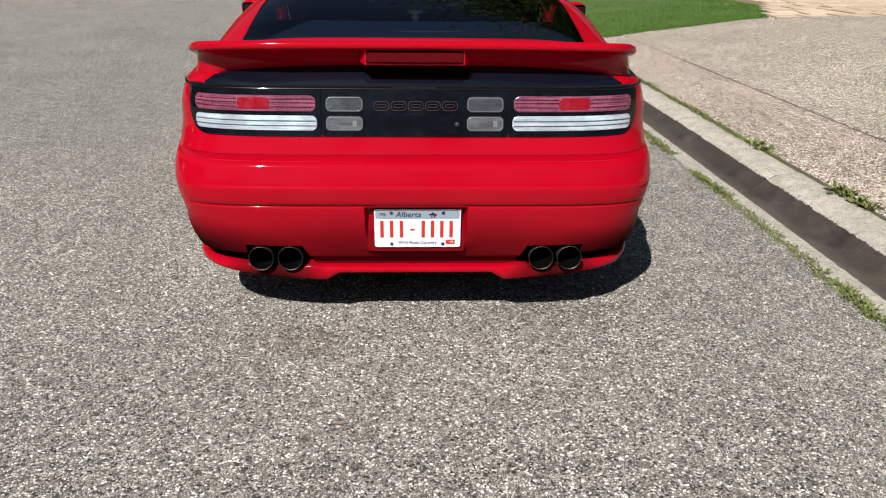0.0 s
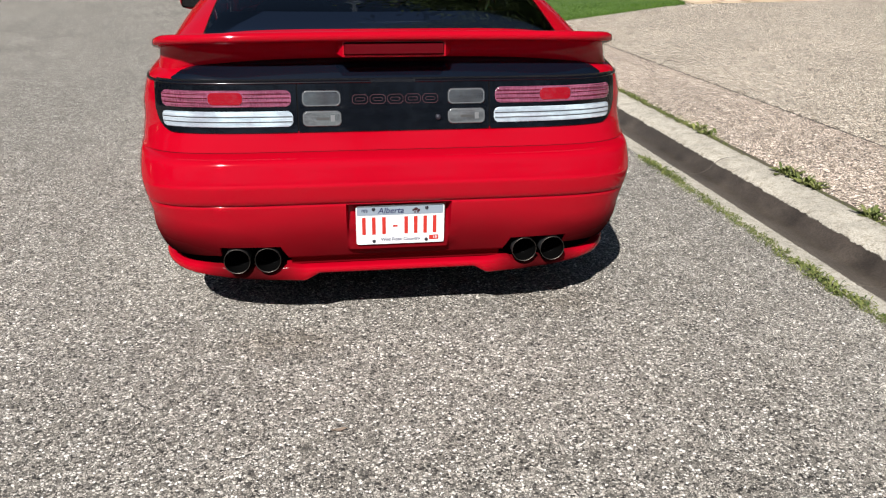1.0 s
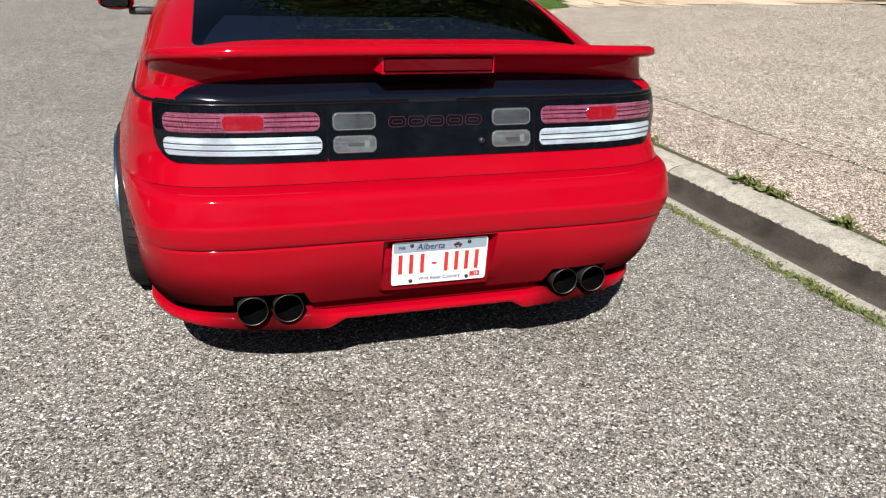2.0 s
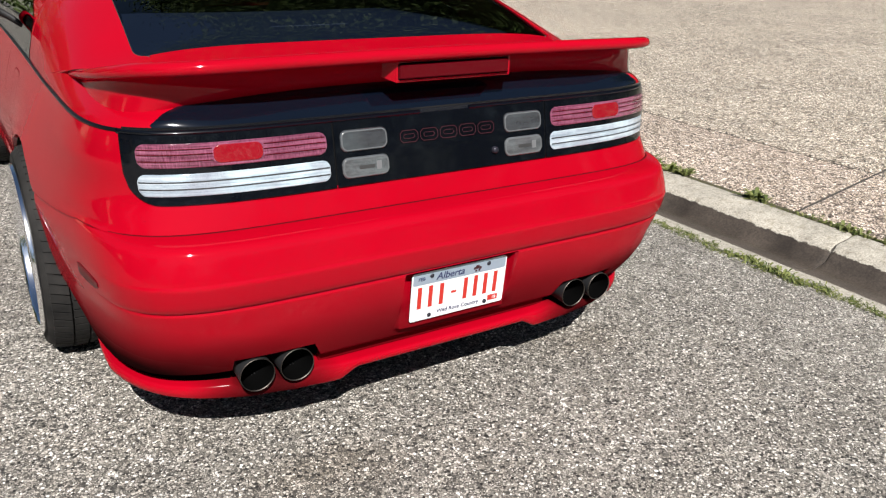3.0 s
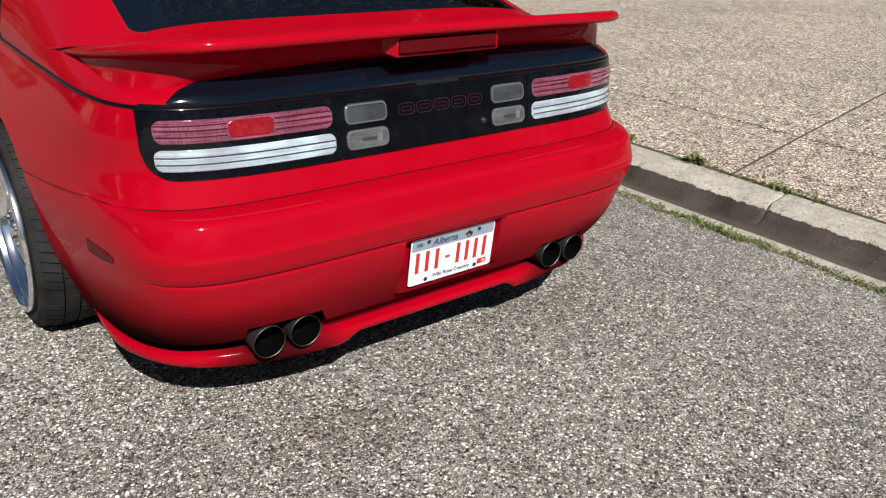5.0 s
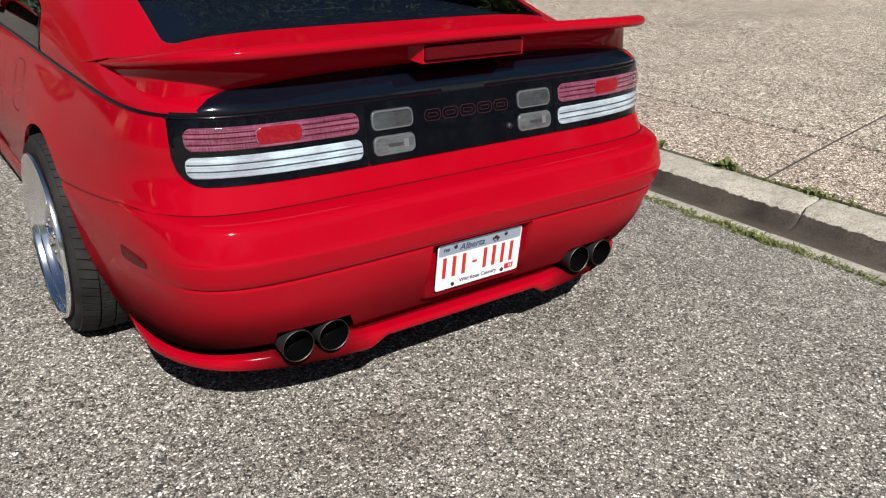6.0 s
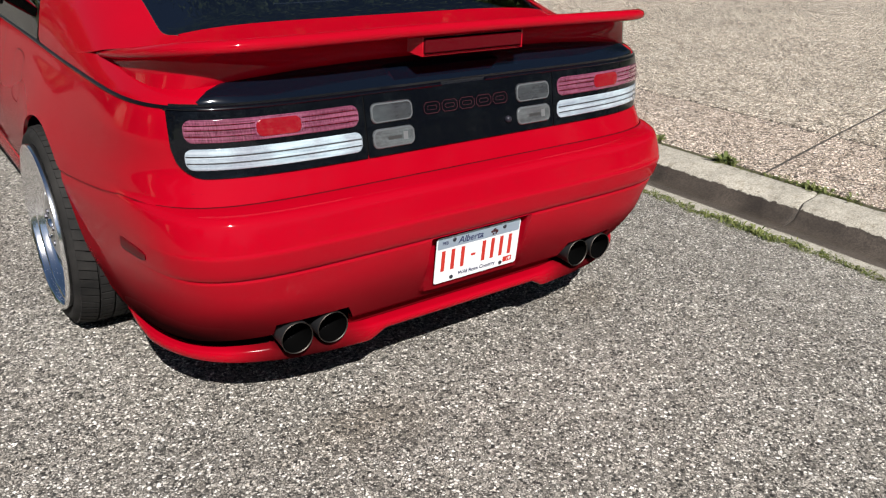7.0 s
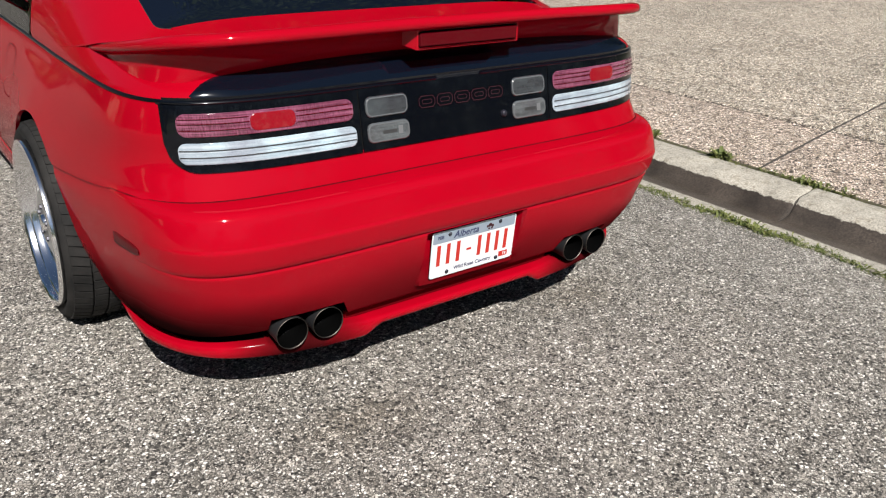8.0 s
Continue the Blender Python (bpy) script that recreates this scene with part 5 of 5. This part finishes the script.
# ---- wheels ----
def wheel(sg, cy, face, width, R, Rl, name="wheel"):
    """A dished wheel; face: x of the outer lip, from the middle of the car."""
    hub = new(name)
    hub.parent = car
    hub.location = (sg * face, cy, WHEEL_Z)
    tagged(hub, "deep-dish polished alloy wheel with low-profile tyre")
    d = -sg
    o = 0.012
    prof = [(o + width, Rl * 0.98), (o + width + 0.012, Rl + 0.02), (o + width + 0.006, R - 0.03), (o + width - 0.012, R - 0.014), (o + width - 0.03, R - 0.011), (o + 0.03, R - 0.011), (o + 0.012, R - 0.014), (o - 0.002, R - 0.026), (o - 0.006, Rl + 0.03), (o, Rl + 0.008), (o + 0.006, Rl - 0.002)]
    part("tyre", lathe([(d * a, r) for a, r in (prof if sg < 0 else prof[::-1])][::-1], "x", 96), M_RUBBER, hub, "black low-profile tyre")
    v, f = [], []
    N = 64
    bands = [(o + 0.010, o + 0.060, 1.0), (o + 0.066, o + 0.105, 0.3), (o + 0.112, o + 0.150, -0.3), (o + 0.157, o + 0.196, -0.3), (o + 0.202, o + 0.25, -1.0)]
    for a, b, sk in bands:
        b = min(b, o + width - 0.012)
        if b <= a:
            continue
        for k in range(N):
            t0, t1 = 2 * math.pi * (k + 0.09) / N, 2 * math.pi * (k + 0.91) / N
            q = len(v)
            for x, sh in ((a, 0.0), (b, 0.035 * sk)):
                edge = 0.010 if (x < o + 0.011) else 0.0
                for t in (t0 + sh, t1 + sh):
                    for r in (R - 0.014 - edge, R - edge):
                        v.append((d * x, r * math.cos(t), r * math.sin(t)))
            f += [(q + 1, q + 3, q + 7, q + 5), (q, q + 1, q + 5, q + 4), (q + 2, q + 6, q + 7, q + 3), (q, q + 2, q + 3, q + 1), (q + 4, q + 5, q + 7, q + 6)]
    part("tread", (v, f), M_RUBBER, hub, smooth=False)
    # rolled lip, a first barrel step, then a concave wall down to the centre's flange
    dish = [(0.014, Rl - 0.004), (0.002, Rl), (-0.004, Rl - 0.002), (-0.005, Rl - 0.007), (-0.002, Rl - 0.011), (0.003, Rl - 0.013), (0.014, Rl - 0.0145), (0.018, Rl - 0.016), (0.0195, Rl - 0.019), (0.022, Rl - 0.0205), (0.036, Rl - 0.023), (0.046, Rl - 0.027), (0.053, Rl - 0.033), (0.0565, Rl - 0.040), (0.0575, Rl - 0.046), (0.056, Rl - 0.052)]
    rim = part("rim", lathe([(d * a, r) for a, r in dish], "x", 96), M_CHROME, hub, "polished alloy rim lip", thick=0.003)
    part("barrel", lathe([(d * 0.100, Rl - 0.048), (d * (width + 0.01), Rl - 0.02)], "x", 64), M_ALLOY, hub)
    # centre disc with eight windows between the spokes
    rc = Rl - 0.048
    v, f = [], []
    rad = [0.028, 0.055, 0.075, 0.105, 0.150, rc - 0.014, rc]
    dep = [0.030, 0.018, 0.018, 0.026, 0.040, 0.054, 0.055]
    n = 120
    for r, a in zip(rad, dep):
        for k in range(n):
            t = 2 * math.pi * k / n
            v.append((d * a, r * math.cos(t), r * math.sin(t)))
    for i in range(len(rad) - 1):
        for k in range(n):
            if i in (3, 4) and 4 <= k % 15 <= 10:
                continue
            k2 = (k + 1) % n
            f.append((i * n + k, i * n + k2, (i + 1) * n + k2, (i + 1) * n + k))
    part("centre", (v, f), M_ALLOY, hub, "grey alloy wheel centre with windows", thick=0.014)
    part("hub_cap", lathe([(d * 0.008, 0.0005), (d * 0.009, 0.022), (d * 0.014, 0.027), (d * 0.034, 0.029)], "x", 28), M_CHROME, hub, "round polished hub cap")
    for k in range(5):
        t = 2 * math.pi * (k + 0.3) / 5
        part("wheel_nut", moved(lathe([(d * 0.012, 0.0005), (d * 0.013, 0.008), (d * 0.028, 0.010)], "x", 6), 0, 0.055 * math.cos(t), 0.055 * math.sin(t)), M_BOLT, hub, smooth=False)
    for k in range(32):
        t = 2 * math.pi * (k + 0.5) / 32
        part("rivet", moved(lathe([(d * 0.046, 0.0004), (d * 0.0475, 0.004), (d * 0.057, 0.0048)], "x", 8), 0, (rc - 0.006) * math.cos(t), (rc - 0.006) * math.sin(t)), M_CHROME, hub, smooth=False)
    part("brake_disc", lathe([(d * 0.150, 0.07), (d * 0.148, 0.155), (d * 0.17, 0.155)], "x", 48), M_PIPE_EDGE, hub, "steel brake disc")
    return hub


for sg in (-1, 1):
    wheel(sg, WHEEL_Y + 0.015, 0.958, 0.25, 0.331, 0.269)
    wheel(sg, FRONT_Y, 0.925, 0.225, 0.331, 0.262)

# ---- side details ----
for sg in (-1, 1):
    zs, out = (0.20, 0.215, 0.26, 0.30), (0.0, 0.022, 0.02, 0.0)
    ya, yb = WHEEL_Y + ARCH_Y + 0.0, FRONT_Y - ARCH_Y
    P = [[at_s(z, sg * s_of_y(z, y), o) for y in np.linspace(ya, yb, 30)] for z, o in zip(zs, out)]
    part("side_skirt", grid(P if sg > 0 else [r[::-1] for r in P]), M_RED, car, "red side skirt", thick=0.006)
    for y in (1.78, 2.86):
        P = [[at_s(z, sg * s_of_y(z, y + dy), 0.0012) for dy in (-0.002, 0.002)] for z in np.linspace(0.31, 0.86, 22)]
        part("door_gap", grid(P if sg > 0 else [r[::-1] for r in P]), M_SEAM, car, "dark door gap")
    # mirror on its foot
    P = []
    for u in np.linspace(0, math.pi, 13):
        P.append([(sg * (1.02 + 0.095 * math.cos(u)), 2.70 + 0.055 * math.sin(u) * math.cos(t) + 0.02 * math.cos(u), 0.968 + 0.058 * math.sin(u) ** 0.6 * math.sin(t)) for t in np.linspace(0, 2 * math.pi, 25)[:-1]])
    mirror = part("mirror", grid(P, True), M_RED, car, "red door mirror")
    part("mirror_foot", box(*sorted((sg * 0.82, sg * 0.96)), 2.69, 2.75, 0.885, 0.925, 0.008), M_SATIN, mirror, "black mirror foot")
    part("mirror_glass", box(*sorted((sg * 0.945, sg * 1.095)), 2.632, 2.652, 0.928, 1.008, 0.012), M_MIRROR, mirror, "dark mirror glass", smooth=False)

# fuel flap outline on the left flank
P_in, P_out = [], []
for k in range(40):
    t = 2 * math.pi * k / 40
    c, s_ = math.cos(t), math.sin(t)
    y = 1.47 + 0.085 * math.copysign(abs(c) ** 0.5, c)
    z = 0.735 + 0.085 * math.copysign(abs(s_) ** 0.5, s_)
    P_out.append(at_s(z, -s_of_y(z, y), 0.0012))
    y = 1.47 + 0.082 * math.copysign(abs(c) ** 0.5, c)
    z = 0.735 + 0.082 * math.copysign(abs(s_) ** 0.5, s_)
    P_in.append(at_s(z, -s_of_y(z, y), 0.0012))
part("fuel_flap_gap", grid([P_in, P_out], True), M_SEAM, car, "outline of the fuel flap")

# ---- cabin ----
part("cargo_floor", grid([[(x, y, 0.80 + 0.04 * (abs(x) > 0.5)) for x in (-0.76, -0.55, -0.45, 0.45, 0.55, 0.76)] for y in (0.25, 0.7, 1.2, 1.6)]), M_INTERIOR, car, "dark carpeted cargo floor", thick=0.02)
part("cargo_cover", grid([[(x, y, 0.955 + 0.05 * (y - 0.56) - 0.012 * math.cos(x * 2.4) ** 2 * math.sin((y - 0.56) * 3.3)) for x in np.linspace(-0.70, 0.70, 21)] for y in np.linspace(0.56, 1.42, 16)]), M_COVER, car, "grey-blue cloth cargo cover under the rear window", thick=0.008)
part("cabin_floor", box(-0.76, 0.76, 1.55, 3.1, 0.30, 0.34, 0.01), M_INTERIOR, car, "dark cabin floor")
part("dashboard", box(-0.74, 0.74, 2.75, 3.15, 0.62, 0.86, 0.05), M_INTERIOR, car, "dark dashboard")
part("bulkhead", box(-0.76, 0.76, 1.56, 1.62, 0.3, 0.80, 0.01), M_INTERIOR, car, "dark bulkhead behind the seats")
for sg in (-1, 1):
    seat = new("seat")
    seat.parent = car
    seat.location = (sg * 0.37, 1.95, 0.34)
    tagged(seat, "black bucket seat with headrest")
    P = []
    for z, w, y, dth in ((0.15, 0.24, 0.02, 0.07), (0.35, 0.26, -0.04, 0.08), (0.55, 0.25, -0.12, 0.075), (0.66, 0.20, -0.17, 0.06), (0.70, 0.13, -0.19, 0.05), (0.82, 0.125, -0.22, 0.045), (0.85, 0.08, -0.225, 0.03)):
        P.append([(w * math.copysign(abs(math.cos(t)) ** 0.5, math.cos(t)), y + dth * math.copysign(abs(math.sin(t)) ** 0.7, math.sin(t)), z) for t in np.linspace(0, 2 * math.pi, 29)[:-1]])
    part("seat_back", grid(P, True), M_INTERIOR, seat)
    part("seat_cushion", box(-0.26, 0.26, -0.05, 0.50, 0.0, 0.17, 0.05), M_INTERIOR, seat)


# ---- trees over the lawn, mirrored in the windows ----
def leaf_cloud(centres, each, lo, hi, seed):
    """Loose leaf quads scattered round each centre (x, y, z, radius)."""
    rng = np.random.default_rng(seed)
    c = np.repeat(np.array(centres, float), each, axis=0)
    n = len(c)
    p = c[:, :3] + rng.normal(size=(n, 3)) * (1.0, 1.0, 0.8) * c[:, 3:] * 0.62
    u = rng.normal(size=(n, 3))
    u /= np.linalg.norm(u, axis=1)[:, None]
    w = np.cross(u, rng.normal(size=(n, 3)))
    w /= np.linalg.norm(w, axis=1)[:, None]
    size = rng.uniform(lo, hi, n)[:, None]
    v = np.stack([p - u * size, p + w * size * 0.5, p + u * size, p - w * size * 0.5], axis=1).reshape(-1, 3)
    return v.tolist(), np.arange(4 * n).reshape(-1, 4).tolist()


def tree(x, y, h, seed, leaves=1150):
    rnd = random.Random(seed)
    t = new("tree")
    t.location = (x, y, drive_z(x))
    tagged(t, "tall leafy green tree behind the lawn", "tree", "garden trees")
    geos = []
    def limb(a, b, r0, r1, n=8):
        a, b = Vector(a), Vector(b)
        ax = (b - a).normalized()
        u = ax.orthogonal().normalized()
        w = ax.cross(u)
        P = []
        for k in range(6):
            f = k / 5
            c = a.lerp(b, f) + Vector((rnd.gauss(0, 0.03), rnd.gauss(0, 0.03), 0)) * (b - a).length * 0.3
            r = r0 + (r1 - r0) * f
            P.append([tuple(c + (u * math.cos(q) + w * math.sin(q)) * r) for q in np.linspace(0, 2 * math.pi, n + 1)[:-1]])
        return grid(P, True)
    geos.append(limb((0, 0, -0.1), (0.1, 0.1, h * 0.62), 0.22, 0.10))
    tips = []
    for k in range(14):
        z = h * rnd.uniform(0.22, 0.6)
        a = rnd.uniform(0, 6.3)
        ln = h * rnd.uniform(0.16, 0.32)
        tip = (math.cos(a) * ln, math.sin(a) * ln, z + ln * rnd.uniform(0.5, 1.0))
        geos.append(limb((0.05, 0.05, z), tip, 0.08, 0.02, 6))
        tips.append(tip)
    part("trunk", join(*geos), M_BARK, t)
    centres = [(*tip, h * rnd.uniform(0.07, 0.13)) for tip in tips for _ in range(2)] + [(rnd.gauss(0, h * 0.1), rnd.gauss(0, h * 0.1), h * rnd.uniform(0.45, 0.95), h * rnd.uniform(0.07, 0.12)) for _ in range(16)]
    part("crown", leaf_cloud(centres, leaves, h * 0.0042, h * 0.0082, seed), M_CROWN, t, smooth=False)


for k, (x, y, h) in enumerate(((9.9, 11.2, 16.0), (10.8, 7.0, 15.0), (12.5, 14.5, 18.0), (12.8, 2.6, 14.0), (8.0, 23.0, 22.0), (14.5, 19.0, 18.0), (9.6, 19.6, 21.0))):
    tree(x * 1.6, y * 1.6, h * 1.6, 30 + k)
for k, (x, y, h) in enumerate(((-19.0, 3.0, 13.0), (-18.5, 24.0, 15.0), (-21.0, 31.0, 14.0), (-18.0, 52.0, 17.0), (-20.0, -9.0, 13.0))):
    tree(x, y, h, 60 + k, 900)


# houses across the street
def stucco():
    m, nt, b = material("cream_stucco", (0.6, 0.5, 0.36), 0.9)
    co = coords(nt)
    nt.links.new(ramp(nt, noise_at(nt, co, 1.3, 6.0), [(0.3, (0.52, 0.42, 0.29)), (0.7, (0.64, 0.54, 0.39))]), b.inputs["Base Color"])
    bump(nt, b, noise_at(nt, co, 60.0, 4.0), 0.5, 0.01)
    return m


M_STUCCO = stucco()
M_SHINGLE = soil("roof_shingle", (0.05, 0.045, 0.04), (0.11, 0.10, 0.09), 2.0)
M_WHITE, _nt, _b = material("white_paint", (0.75, 0.74, 0.71), 0.6)
M_PANE, _nt, _b = material("dark_window_pane", (0.01, 0.012, 0.015), 0.05)


def house(x, y):
    """Its front looks along +x onto the street."""
    ob = new("house")
    ob.location = (x, y, -0.16)
    tagged(ob, "cream stucco house with gabled shingle roof across the street", "house", "houses across the street")
    part("wall", box(-9.0, 0.0, -6.0, 6.0, 0.0, 5.4, 0.02), M_STUCCO, ob, "cream stucco walls", smooth=False)
    gable = [(0.0, -6.0, 5.4), (0.0, 6.0, 5.4), (0.0, 0.0, 8.0), (-9.0, -6.0, 5.4), (-9.0, 6.0, 5.4), (-9.0, 0.0, 8.0)]
    part("gable", (gable, [(0, 1, 2), (3, 5, 4)]), M_STUCCO, ob, smooth=False)
    for sg in (-1, 1):
        P = [[(0.5, sg * 6.6, 5.16), (0.5, 0.0, 8.05)], [(-9.5, sg * 6.6, 5.16), (-9.5, 0.0, 8.05)]]
        part("roof", grid(P if sg > 0 else P[::-1]), M_SHINGLE, ob, "dark shingle roof slope", smooth=False, thick=0.16)
    garage = part("garage_door", box(0.0, 0.05, -5.0, -0.2, 0.05, 2.3, 0.01), M_WHITE, ob, "white panelled garage door", smooth=False)
    for r in range(4):
        for c in range(4):
            part("door_panel", box(0.052, 0.075, -4.9 + c * 1.18, -3.85 + c * 1.18, 0.12 + r * 0.55, 0.58 + r * 0.55, 0.008), M_WHITE, garage, smooth=False)
    part("front_door", box(0.0, 0.06, 1.0, 2.0, 0.1, 2.15, 0.01), M_BARK, ob, "brown front door", smooth=False)
    for y0, y1, z0, z1 in ((2.8, 5.0, 0.9, 2.2), (-4.4, -2.4, 3.3, 4.7), (-1.0, 1.0, 3.3, 4.7), (2.6, 4.6, 3.3, 4.7)):
        w = part("window", box(0.0, 0.06, y0, y1, z0, z1, 0.01), M_WHITE, ob, "white framed window", smooth=False)
        mid = (y0 + y1) / 2
        for a, b in ((y0 + 0.08, mid - 0.04), (mid + 0.04, y1 - 0.08)):
            part("pane", box(0.062, 0.07, a, b, z0 + 0.08, z1 - 0.08, 0.002), M_PANE, w, smooth=False)
    return ob


first_house = house(-22.0, 13.0)
for hy in (-3.5, 41.0, 58.0):
    copy_thing(first_house, Matrix.Translation((-22.0, hy, -0.16)))


# far belt of trees round the street
def far_woods():
    rnd = random.Random(77)
    centres = []
    for k in range(150):
        a = 2 * math.pi * (k + rnd.random()) / 150
        d = rnd.uniform(42, 64)
        x, y, h = d * math.sin(a), d * math.cos(a), rnd.uniform(9.0, 15.0)
        for z in (0.12, 0.30, 0.48, 0.66, 0.84):
            centres.append((x + rnd.gauss(0, 0.8), y + rnd.gauss(0, 0.8), h * z, h * rnd.uniform(0.16, 0.26)))
    return leaf_cloud(centres, 130, 0.22, 0.45, 78)


woods = part("far_trees", far_woods(), M_CROWN, smooth=False)
tagged(woods, "distant belt of green trees round the street", "trees", kind="stuff")


leaf_v, leaf_f = grid([[(-0.235 + u * 0.02 - 0.004 * w, -0.632 + 0.006 * w * (1 - abs(u) ** 2) + 0.004 * u, 0.004 + 0.004 * abs(w) + 0.004 * u * u) for u in np.linspace(-1, 1, 9)] for w in (-1, 0, 1)])
dead_leaf = part("dead_leaf", (leaf_v, leaf_f), M_BARK, thick=0.0006)
tagged(dead_leaf, "small dry grey-brown leaf lying on the road", "leaf")
